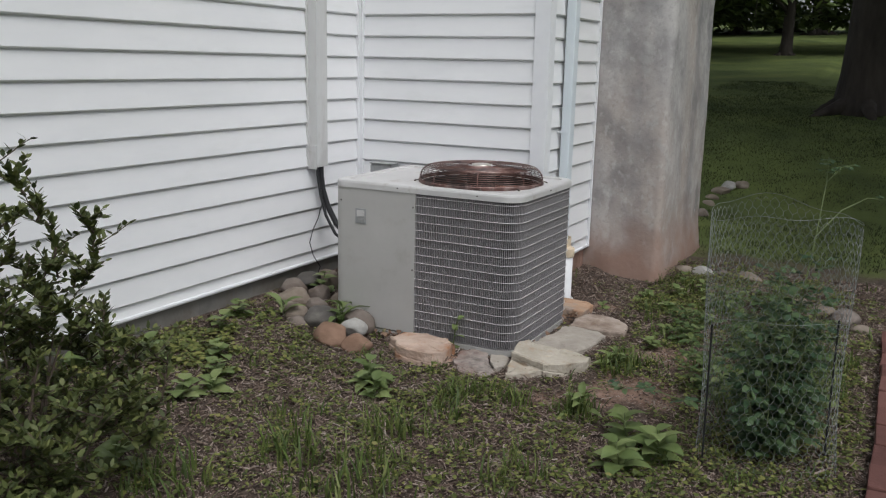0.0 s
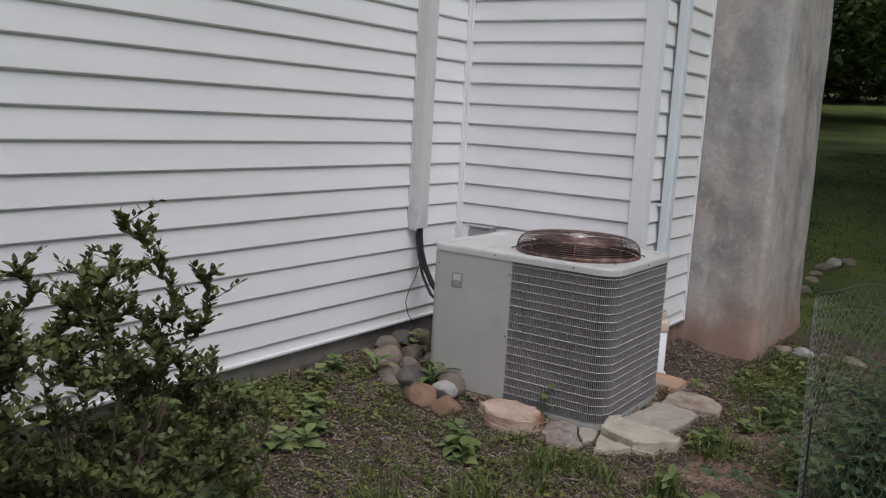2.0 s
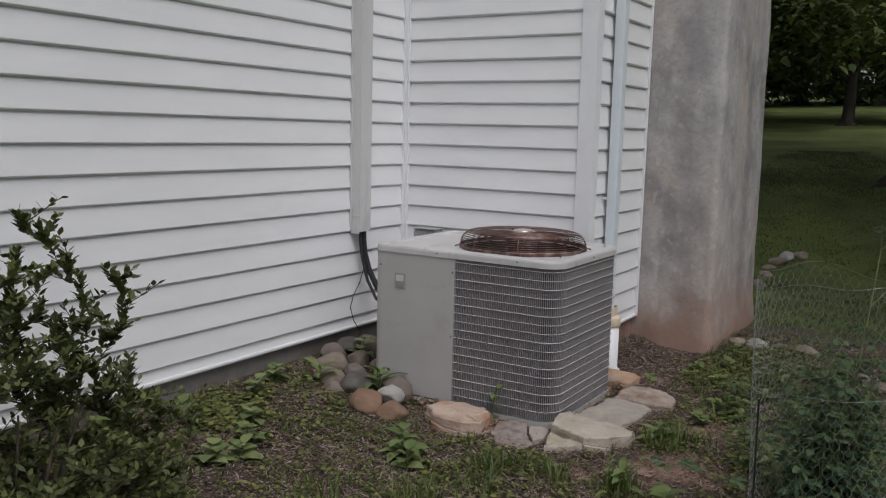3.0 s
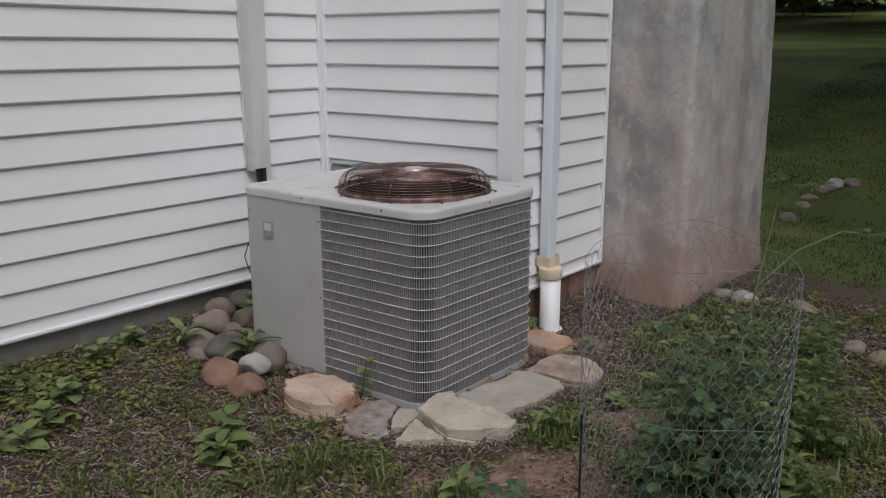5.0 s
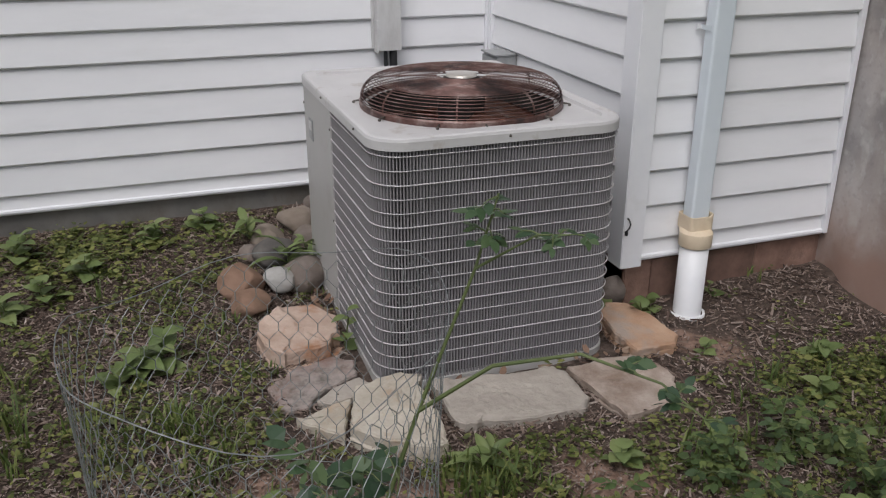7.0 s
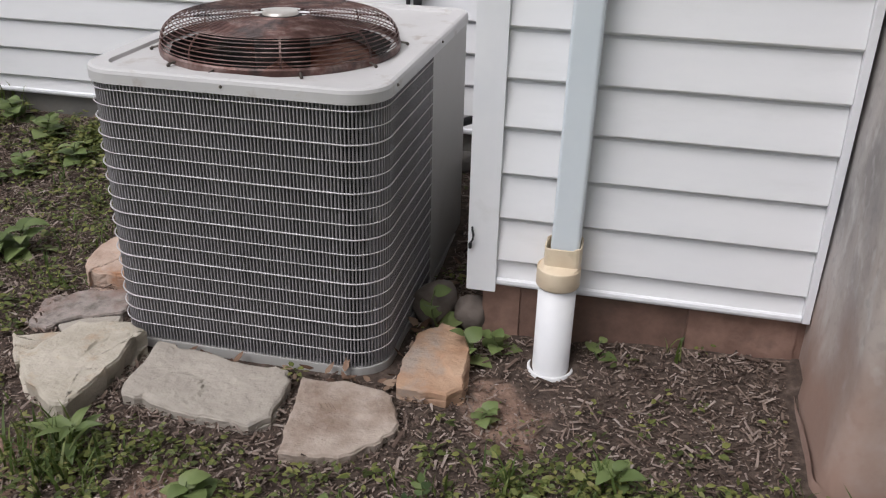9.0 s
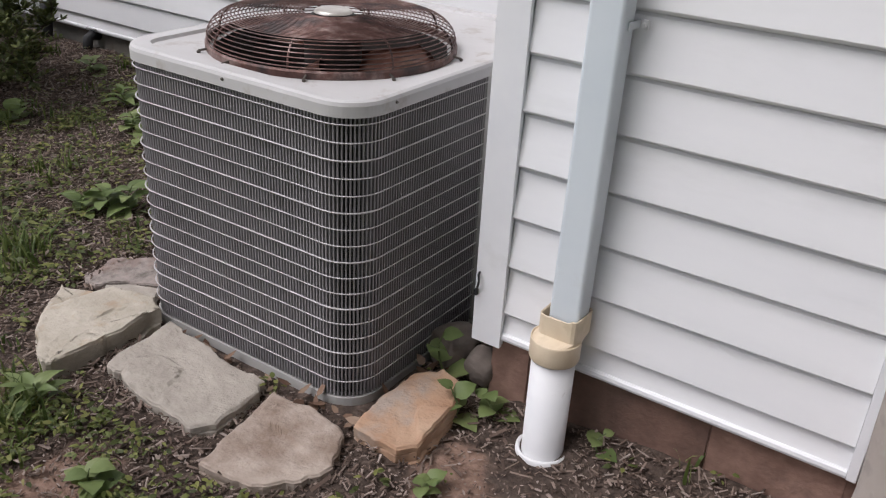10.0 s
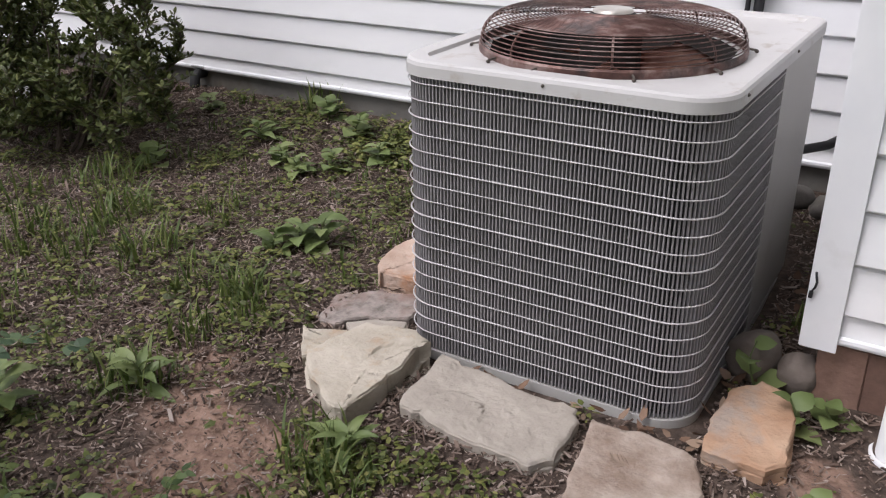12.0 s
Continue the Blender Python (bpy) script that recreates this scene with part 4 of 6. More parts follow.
    bm, bars = bmesh.new(), []
    for k in range(8):
        a = radians(22 + 45 * k)
        bars.append(tube(bmesh.new(), [(FAN[0] + (q - 0.003) * math.cos(a), FAN[1] + (q - 0.003) * math.sin(a), z - 0.003) for q, z in prof], 0.0028, 6))
    lathe(bm, [(0.317, 0.719), (0.325, 0.719), (0.326, 0.734), (0.3225, 0.739), (0.3195, 0.738)], FAN, 48)
    guard = part("fan_guard", bm, M_RUST, root, "domed rusty wire fan guard")
    for bar in bars:
        part("guard_bar", bar, M_RUST, guard)
    for q, z in prof:
        seg = 56 if q > 0.15 else 32
        bm = bmesh.new()
        tube(bm, [(FAN[0] + q * math.cos(2 * math.pi * i / seg), FAN[1] + q * math.sin(2 * math.pi * i / seg), z) for i in range(seg)], 0.0017, 5, closed=True)
        part("guard_ring", bm, M_RUST, guard)
    bm = bmesh.new()
    _, rings = lathe(bm, [(0.050, 0.807), (0.048, 0.813), (0.040, 0.816), (0.02, 0.817)], FAN, 28)
    bm.faces.new(rings[-1])
    part("centre_plate", bm, M_MOTOR, guard, "pale worn metal centre plate", smooth=True)
    for a in (205, 238, 262, 300, 335, 20, 60, 120, 160):
        ca, sa = math.cos(radians(a)), math.sin(radians(a))
        bm = bmesh.new()
        tube(bm, [(FAN[0] + 0.318 * ca, FAN[1] + 0.318 * sa, 0.729), (FAN[0] + 0.345 * ca, FAN[1] + 0.345 * sa, 0.725)], 0.003, 6)
        bmesh.ops.create_icosphere(bm, subdivisions=1, radius=0.0055, matrix=Matrix.Translation((FAN[0] + 0.345 * ca, FAN[1] + 0.345 * sa, 0.722)))
        part("guard_clip", bm, M_SCREW, guard)


build_unit()


# ---------------------------------------------------------------- stones
STONES = []      # x, y, radius of what stones cover


def slab(poly, ztop, thick, material, label, seed, tilt=(0.0, 0.0), layers=3, ledge=None, group="flat stones round the air conditioner"):
    """A flat layered stone from its outline: split strata, each set in or out a little, under a flat cleft top.
    ledge: a direction and how far the uppermost layer stands back on that side."""
    rng = random.Random(seed)
    cx, cy = sum(p[0] for p in poly) / len(poly), sum(p[1] for p in poly) / len(poly)
    for s in (0.0, 0.35, 0.7):
        STONES.extend((cx + (p[0] - cx) * s, cy + (p[1] - cy) * s, 0.065) for p in poly)
    if sum(p[0] * q[1] - q[0] * p[1] for p, q in zip(poly, poly[1:] + poly[:1])) < 0:
        poly = poly[::-1]
    edge = []
    for p, q in zip(poly, poly[1:] + poly[:1]):
        run = math.dist(p, q)
        k = max(2, int(run / 0.016))
        nx, ny = (q[1] - p[1]) / run, (p[0] - q[0]) / run
        bow = rng.uniform(-0.004, 0.004)
        for j in range(k):
            f = j / k
            x, y = p[0] + (q[0] - p[0]) * f, p[1] + (q[1] - p[1]) * f
            chip = noise.noise(Vector((x * 13 + seed, y * 13, seed * 3.7)))
            d = bow * math.sin(math.pi * f) + 0.0035 * noise.noise(Vector((x * 55, y * 55 + seed, 1.7))) - 0.008 * smooth01((chip - 0.25) / 0.12)
            edge.append((x + nx * d, y + ny * d, nx, ny))

    def top(x, y):
        flake = noise.noise(Vector((x * 7 + 3, y * 7, seed * 1.9)))
        return ztop + tilt[0] * (x - cx) + tilt[1] * (y - cy) + 0.003 * noise.noise(Vector((x * 6, y * 6, seed))) + 0.0055 * smooth01((flake - 0.12) / 0.03) + 0.0013 * noise.noise(Vector((x * 34, y * 34, seed)))

    bm = bmesh.new()
    rows = []
    cuts = [0.0]
    for i in range(layers):
        cuts.append(cuts[-1] + rng.uniform(0.5, 1.5))
    cuts = [c / cuts[-1] for c in cuts]
    slope = rng.uniform(-0.25, 0.25), rng.uniform(-0.25, 0.25)
    for i in range(layers - 1, -1, -1):
        low, high = cuts[i + 1], cuts[i]
        crack = min(0.12 * (low - high), 0.03)
        for f, pinch in ((low, 0.006), (low - crack, 0.001), (high + crack, 0.0), (high + 0.3 * crack, 0.0022)):
            row = []
            for x, y, nx, ny in edge:
                off = 0.008 * noise.noise(Vector((x * 7, y * 7, i * 5.3 + seed))) + 0.004 * noise.noise(Vector((x * 30, y * 30, i * 2.1 + seed))) - pinch
                if i == 0:
                    off = min(off, 0.002)
                if ledge:
                    off -= ledge[2] * smooth01(nx * ledge[0] + ny * ledge[1]) * (1 - i / max(1, layers - 1))
                skew = (slope[0] * (x - cx) + slope[1] * (y - cy)) * (0 if f in (cuts[0], cuts[-1]) or (i == 0 and f < 0.12) else 1)
                z = top(x, y) - 0.003 - thick * f + 0.5 * skew * math.sin(math.pi * min(1, f))
                row.append(bm.verts.new((x + nx * off, y + ny * off, z)))
            rows.append(row)
    crest = [(v.co.x, v.co.y) for v in rows[-1]]
    for s in (0.985, 0.94, 0.88, 0.82, 0.75, 0.68, 0.61, 0.54, 0.47, 0.40, 0.33, 0.25, 0.16, 0.08):
        rows.append([bm.verts.new((cx + (x - cx) * s, cy + (y - cy) * s, top(cx + (x - cx) * s, cy + (y - cy) * s))) for x, y in crest])
    for a, b in zip(rows, rows[1:]):
        for i in range(len(a)):
            j = (i + 1) % len(a)
            bm.faces.new((a[i], a[j], b[j], b[i]))
    c = bm.verts.new((cx, cy, top(cx, cy)))
    for i in range(len(edge)):
        bm.faces.new((rows[-1][i], rows[-1][(i + 1) % len(edge)], c))
    bm.faces.new(rows[0][::-1])
    bm.normal_update()
    for f in bm.faces:
        f.smooth = f.normal.z > 0.93
    whole("flat_stone", bm, material, label, "stone", group, loc=(cx, cy, ztop - thick))


slab([(-1.050, -1.545), (-0.905, -1.520), (-0.845, -1.545), (-0.826, -1.66), (-0.836, -1.80), (-0.852, -1.885), (-0.895, -1.890), (-1.040, -1.805), (-1.118, -1.735)], -0.006, 0.105, M_ST_WHITE, "cream flagstone with cracked layered edge beside the condenser", 11, (-0.02, 0.06), 3, (0.95, -0.3, 0.030))
slab([(-1.240, -1.600), (-1.165, -1.572), (-1.064, -1.548), (-1.128, -1.728)], -0.036, 0.075, M_ST_WHITE, "wedge of cream flagstone split off beside a crack", 13, (0.03, 0.02), 2)
slab([(-0.815, -1.540), (-0.715, -1.540), (-0.635, -1.555), (-0.580, -1.570), (-0.418, -1.572), (-0.398, -1.615), (-0.392, -1.760), (-0.430, -1.806), (-0.570, -1.800), (-0.790, -1.770), (-0.815, -1.720), (-0.812, -1.640)], -0.034, 0.070, M_ST_GREY, "pale grey flagstone with a flaked dark edge", 23, (0.0, 0.05), 2)
slab([(-0.383, -1.584), (-0.277, -1.574), (-0.120, -1.602), (-0.084, -1.665), (-0.074, -1.737), (-0.150, -1.845), (-0.325, -1.875), (-0.342, -1.80)], -0.042, 0.07, M_ST_PINK, "buff flagstone lying flat in the mulch", 35, (0.0, 0.03), 2)
slab([(-0.126, -1.33), (-0.075, -1.272), (0.000, -1.285), (0.036, -1.385), (0.052, -1.555), (0.016, -1.592), (-0.120, -1.578), (-0.138, -1.50)], -0.014, 0.090, M_ST_ORANGE, "rusty orange and grey flagstone by the corner post", 47, (0.02, 0.06), 3)
slab([(-1.250, -1.03), (-1.18, -0.950), (-1.055, -0.960), (-0.992, -1.06), (-1.000, -1.19), (-1.035, -1.262), (-1.205, -1.285), (-1.255, -1.21), (-1.275, -1.10)], 0.000, 0.11, M_ST_TAN, "thick tan sandstone block with layered rusty edges", 59, (-0.04, 0.05), 2, (0.35, -0.94, 0.030))
slab([(-1.062, -1.272), (-0.992, -1.320), (-1.010, -1.405), (-1.115, -1.455), (-1.185, -1.522), (-1.262, -1.515), (-1.284, -1.385), (-1.175, -1.300)], -0.044, 0.06, M_ST_MOTTLE, "mottled grey and pink stone half sunk in earth", 61, (0.04, 0.05), 2)
slab([(-1.008, -1.416), (-0.975, -1.452), (-0.992, -1.510), (-1.115, -1.538), (-1.158, -1.505), (-1.108, -1.464)], -0.046, 0.05, M_ST_GREY, "small blue-grey flat stone", 73, (0, 0.02), 2)


def cobble(x, y, z, r, material, label, seed, sq=(1.0, 1.0, 0.72), group="round stones by the wall"):
    bm = bmesh.new()
    bmesh.ops.create_icosphere(bm, subdivisions=4, radius=1)
    STONES.append((x, y, r * 1.05))
    turn = Matrix.Rotation(seed * 1.7, 3, "Z")
    crng = random.Random(seed * 7)
    cuts = [(Vector((crng.gauss(0, 1), crng.gauss(0, 1), crng.gauss(0, 0.8))).normalized(), crng.uniform(0.66, 0.9)) for _ in range(7)]
    for v in bm.verts:
        d = 1 + 0.16 * noise.noise(v.co * 1.1 + Vector((seed, 0, 0))) + 0.05 * noise.noise(v.co * 3.1 + Vector((0, seed, 0)))
        c = v.co * d
        for nrm, lim in cuts:
            over = c.dot(nrm) - lim
            if over > 0:
                c -= nrm * over * 0.8
        c *= 1.08
        v.co = turn @ Vector((c.x * sq[0], c.y * sq[1], c.z * sq[2])) * r + Vector((x, y, z))
    whole("round_stone", bm, material, label, "stone", group, smooth=True, loc=(x, y, z - r * sq[2]))


for i, (x, y, z, r, m, lab) in enumerate((
        (-0.845, -0.115, 0.075, 0.090, M_CB_GREY, "grey river stone against the foundation"), (-0.690, -0.105, 0.080, 0.088, M_CB_DARK, "dark river stone against the foundation"),
        (-0.960, -0.200, 0.055, 0.098, M_CB_TAN, "tan river stone on the rock pile"), (-0.575, -0.150, 0.070, 0.085, M_CB_TAN, "tan river stone beside the cabinet"),
        (-1.100, -0.490, 0.025, 0.098, M_CB_DARK, "smooth dark oval cobble"), (-1.260, -0.660, 0.000, 0.105, M_CB_BROWN, "smooth reddish brown cobble"),
        (-1.130, -0.715, 0.018, 0.072, M_CB_WHITE, "pale round speckled cobble"), (-1.035, -0.680, 0.010, 0.098, M_CB_GREY, "grey upright cobble beside the cabinet"),
        (-1.250, -0.815, -0.022, 0.085, M_CB_BROWN, "reddish cobble half sunk in earth"), (-1.190, -0.410, 0.005, 0.065, M_CB_GREY, "small grey cobble on the rock pile"),
        (-0.800, -0.260, 0.045, 0.080, M_CB_GREY, "grey cobble on the rock pile"), (-1.105, -0.320, 0.030, 0.085, M_CB_TAN, "buff cobble on the rock pile"),
        (-0.255, -0.130, 0.060, 0.085, M_CB_DARK, "dark stone in the corner behind the cabinet"), (-0.110, -0.165, 0.055, 0.080, M_CB_DARK, "dark stone under the switch box"),
        (-0.950, -0.345, 0.025, 0.075, M_CB_GREY, "grey cobble on the rock pile"), (-0.760, -0.400, 0.030, 0.08, M_CB_TAN, "tan cobble tucked behind the cabinet"))):
    cobble(x, y, z - 0.012, r * 0.84, m, lab, i + 1, (1.05, 0.9 + 0.02 * (i % 5), 0.70 + 0.03 * (i % 4)))
cobble(0.000, -1.195, -0.005, 0.058, M_CB_GREY, "grey rounded block under the corner post", 21, (0.75, 0.9, 1.0), "stones by the corner post")
cobble(-0.120, -1.150, -0.010, 0.074, M_CB_GREY, "grey rock between cabinet and wall", 22, (0.9, 1, 0.8), "stones by the corner post")
for i, (x, y, r, m, lab) in enumerate((
        (1.235, -1.83, 0.060, M_CB_TAN, "buff garden stone by the chimney foot"), (1.21, -1.965, 0.066, M_CB_WHITE, "pale round garden stone by the chimney foot"), (1.22, -2.09, 0.042, M_CB_GREY, "small grey garden border stone"),
        (1.22, -2.265, 0.066, M_CB_TAN, "buff garden border stone"), (0.80, -2.62, 0.052, M_CB_TAN, "tan garden border stone"),
        (0.74, -2.76, 0.060, M_CB_TAN, "tan garden border stone"), (0.62, -2.885, 0.085, M_CB_GREY, "grey garden border stone near the edging"), (0.46, -2.965, 0.050, M_CB_TAN, "tan border stone near the edging"),
        (4.85, -1.47, 0.085, M_CB_WHITE, "pale flat stone at the lawn's edge"), (4.66, -1.42, 0.08, M_CB_TAN, "pinkish stone at the lawn's edge"), (4.95, -1.58, 0.08, M_CB_TAN, "tan stone at the lawn's edge"),
        (4.38, -1.39, 0.06, M_CB_TAN, "pale stone at the bed's edge"), (4.15, -1.40, 0.07, M_CB_TAN, "tan stone at the bed's edge"), (3.60, -1.45, 0.07, M_CB_GREY, "grey stone at the bed's edge"))):
    cobble(x, y, ground_z(x, y) + r * 0.22, r, m, lab, 31 + i, (1.15, 0.85, 0.60), "garden border stones")


# ---------------------------------------------------------------- brick edging and a concrete slab
def build_edging():
    root = thing("brick_edging", (-1.1, -3.13, -0.1), "row of red bricks edging the mulched bed", "edging")
    me = mesh_of("brick", boxed(-0.096, 0.096, -0.045, 0.045, -0.045, 0.045, bevel=0.006), M_BRICK)
    rng = random.Random(8)
    for i in range(15):
        x = -2.55 + 0.2 * i
        y = -3.125 + 0.010 * math.sin(x * 1.7) + rng.uniform(-0.004, 0.004)
        piece("brick", me, root, (x, y, ground_z(x, y) + 0.012 + rng.uniform(-0.004, 0.004)), (rng.uniform(-0.03, 0.03), rng.uniform(-0.03, 0.03), rng.uniform(-0.03, 0.03)))


build_edging()
bm = boxed(-6.2, -3.98, -0.80, 0.012, -0.15, 0.012, bevel=0.012)
whole("concrete_slab", bm, M_CONCRETE, "pale weathered concrete slab beyond the bush", "slab", loc=(-5.0, -0.4, -0.15))


# ---------------------------------------------------------------- leaf work
def leaf_arrays(base, heading, length, width, droop=0.15, rng=np.random):
    """Six-sided leaves: base points, unit headings, lengths, widths."""
    n = len(base)
    up = np.tile([0.0, 0.0, 1.0], (n, 1))
    side = np.cross(heading, up)
    bad = np.linalg.norm(side, axis=1) < 0.05
    side[bad] = [1, 0, 0]
    side /= np.linalg.norm(side, axis=1)[:, None]
    nor = np.cross(side, heading)
    roll = rng.uniform(-0.7, 0.7, n)[:, None]
    side = side * np.cos(roll) + nor * np.sin(roll)
    L, W = length[:, None], width[:, None]
    dz = np.array([0, 0, -1.0])
    pts = np.stack([base,
                    base + heading * L * 0.30 + side * W * 0.46,
                    base + heading * L * 0.68 + side * W * 0.36 + dz * L * droop * 0.4,
                    base + heading * L + dz * L * droop,
                    base + heading * L * 0.68 - side * W * 0.36 + dz * L * droop * 0.4,
                    base + heading * L * 0.30 - side * W * 0.46], 1)
    return pts.reshape(-1, 3)


def leaves_object(name, pts, material):
    n = len(pts) // 6
    idx = (np.arange(n) * 6)[:, None]
    faces = np.concatenate([idx + np.array([[0, 1, 5]]), idx + np.array([[2, 3, 4]])]).tolist() + (idx + np.array([[1, 2, 4, 5]])).tolist()
    me = bpy.data.meshes.new(name)
    me.from_pydata(pts.tolist(), [], faces)
    me.materials.append(material)
    return new(name, me)


def headings(n, rng, low=0.0, high=0.6):
    a, e = rng.uniform(0, 2 * np.pi, n), rng.uniform(low, high, n)
    return np.stack([np.cos(a) * np.cos(e), np.sin(a) * np.cos(e), np.sin(e)], 1)


def in_unit(x, y, m=0.02):
    return UX0 - m < x < UX1 + m and UF - m < y < UB + m


def free_spot(x, y):
    """On open ground: not in the house, the cabinet or the chimney."""
    if in_unit(x, y) or y > 0.0:
        return False
    if -0.03 < x < 2.3 and y > -1.24:
        return False
    if 0.86 < x < 2.28 and y > -1.75:
        return False
    return math.hypot(x - 0.25, y + 1.318) > 0.075


def on_stone(x, y, m=0.0):
    return any((x - sx) ** 2 + (y - sy) ** 2 < (r + m) ** 2 for sx, sy, r in STONES)


def scatter(n, rng, x0, x1, y0, y1, want, clear=False):
    out = []
    tries = 0
    while len(out) < n and tries < n * 30:
        tries += 1
        x, y = rng.uniform(x0, x1), rng.uniform(y0, y1)
        if free_spot(x, y) and rng.random() < want(x, y) and not (clear and on_stone(x, y, 0.012)):
            out.append((x, y))
    return out


def bare(x, y):
    """How bare of mulch and plants the clay patches are."""
    return max(math.exp(-((x - cx) ** 2 + (y - cy) ** 2) / (2 * s * s)) for cx, cy, s in ((-1.12, -2.06, 0.17), (-0.55, -2.25, 0.13), (0.16, -1.50, 0.12)))


# mulch: thousands of weathered chips
def build_mulch():
    rng = np.random.RandomState(5)
    pyr = random.Random(5)
    spots = scatter(80000, pyr, -4.4, 1.5, -3.4, 0.02, lambda x, y: (1 - 0.93 * bare(x, y)) * (0.55 + 0.45 * smooth01(0.5 + 1.6 * fbm(x, y, 1.4, 9.0))))
    n = len(spots)
    p = np.array([(x, y, ground_z(x, y)) for x, y in spots])
    L = np.minimum(rng.gamma(1.9, 0.0072, n) + 0.005, 0.055)
    W = rng.uniform(0.0022, 0.0095, n) * (0.75 + 9 * L)
    T = rng.uniform(0.0010, 0.0032, n)
    a, e = rng.uniform(0, np.pi, n), rng.normal(0, 0.28, n)
    d = np.stack([np.cos(a) * np.cos(e), np.sin(a) * np.cos(e), np.sin(e)], 1)
    s = np.stack([-np.sin(a), np.cos(a), rng.normal(0, 0.25, n)], 1)
    u = np.cross(d, s)
    p[:, 2] += 0.003 + 0.3 * L * np.abs(np.sin(e)) + rng.uniform(0, 0.012, n)
    corners = []
    for sx in (-0.5, 0.5):
        for sy in (-0.5, 0.5):
            for sz in (-0.5, 0.5):
                taper = rng.uniform(0.15, 1.0, (n, 1))
                corners.append(p + d * (sx * L)[:, None] + s * (sy * W)[:, None] * taper + u * (sz * T)[:, None])
    v = np.stack(corners, 1).reshape(-1, 3)
    idx = (np.arange(n) * 8)[:, None, None]
    f = np.array([[0, 1, 3, 2], [4, 6, 7, 5], [0, 4, 5, 1], [2, 3, 7, 6], [1, 5, 7, 3]])
    faces = (idx + f).reshape(-1, 4).tolist()
    # fine crumbs between the chips
    bits = scatter(100000, pyr, -3.6, 1.4, -3.1, 0.02, lambda x, y: 1 - 0.5 * bare(x, y))
    m = len(bits)
    c = np.array([(x, y, ground_z(x, y) + 0.002) for x, y in bits]) + np.stack([np.zeros(m), np.zeros(m), rng.uniform(0, 0.008, m)], 1)
    a, tip = rng.uniform(0, 2 * np.pi, m), rng.normal(0, 0.45, (m, 2))
    p1 = np.stack([np.cos(a), np.sin(a), tip[:, 0]], 1) * rng.uniform(0.0022, 0.0085, (m, 1))
    p2 = np.stack([-np.sin(a), np.cos(a), tip[:, 1]], 1) * rng.uniform(0.0014, 0.0042, (m, 1))
    start = len(v)
    v = np.concatenate([v, np.stack([c - p1, c - p2 * rng.uniform(0.4, 1, (m, 1)), c + p1, c + p2], 1).reshape(-1, 3)])
    faces += (start + np.arange(m * 4).reshape(-1, 4)).tolist()
    ob = soup("mulch", v.tolist(), faces, M_CHIP)
    tagged(ob, "weathered grey-brown shredded wood mulch over the bed", "mulch", kind="stuff")


build_mulch()


def cover_density(x, y):
    """Where the low weeds grow thick."""
    d = smooth01(0.30 + 2.6 * fbm(x, y, 1.9, 4.4))
    d *= 0.25 + 0.75 * smooth01(0.5 + 3.5 * fbm(x, y, 6.0, 1.4))
    thick = 0.0
    for cx, cy, rx, ry, k in ((-1.75, -0.25, 0.80, 0.24, 0.85), (-1.50, -0.72, 0.36, 0.30, 0.8), (0.55, -1.95, 0.5, 0.38, 0.9), (-0.9, -2.75, 0.5, 0.35, 1.0), (-0.4, -2.7, 0.5, 0.3, 0.8), (-0.1, -2.3, 0.55, 0.35, 0.75), (-1.45, -2.75, 0.5, 0.5, 1.0),
                              (-1.8, -2.3, 0.35, 0.4, 0.75), (-0.85, -1.98, 0.25, 0.12, 0.9), (-2.4, -1.5, 0.6, 0.4, 0.5), (-2.1, -0.9, 0.5, 0.4, 0.42), (-1.5, -1.25, 0.3, 0.4, 0.4), (1.1, -2.2, 0.35, 0.35, 0.6), (-1.6, -1.6, 0.6, 0.4, 0.6), (-2.0, -2.0, 0.6, 0.4, 0.6), (-2.8, -1.5, 0.5, 0.4, 0.5)):
        thick = max(thick, k * math.exp(-((x - cx) / rx) ** 2 - ((y - cy) / ry) ** 2))
    d = max(d * 0.44, thick * (0.35 + 0.65 * d))
    d *= 1 - 0.9 * bare(x, y)
    if x > -0.3 and y > -1.75:
        d *= 0.12
    return d


def build_groundcover():
    """Low weeds: small rosettes of rounded leaves."""
    rng = np.random.RandomState(12)
    pyr = random.Random(12)
    spots = scatter(7000, pyr, -3.9, 1.6, -3.05, -0.02, cover_density, True)
    base, head, L, W = [], [], [], []
    for x, y in spots:
        k = pyr.randint(4, 8)
        z = ground_z(x, y)
        size = pyr.uniform(0.011, 0.029) * (1.25 if y > -0.6 else 1.0)
        h = pyr.uniform(0.010, 0.045)
        for _ in range(k):
            a = pyr.uniform(0, 2 * math.pi)
            r = pyr.uniform(0.004, 0.03)
            base.append((x + r * math.cos(a), y + r * math.sin(a), z + h * pyr.uniform(0.5, 1.0)))
            e = pyr.uniform(-0.05, 0.5)
            head.append((math.cos(a) * math.cos(e), math.sin(a) * math.cos(e), math.sin(e)))
            q = size * pyr.uniform(0.7, 1.25)
            L.append(q)
            W.append(q * pyr.uniform(0.36, 0.66))
    pts = leaf_arrays(np.array(base), np.array(head), np.array(L), np.array(W), 0.2, rng)
    tagged(leaves_object("low_weeds", pts, M_LEAF), "low green clover-like weeds spreading over the mulch", "weeds", kind="stuff")


build_groundcover()


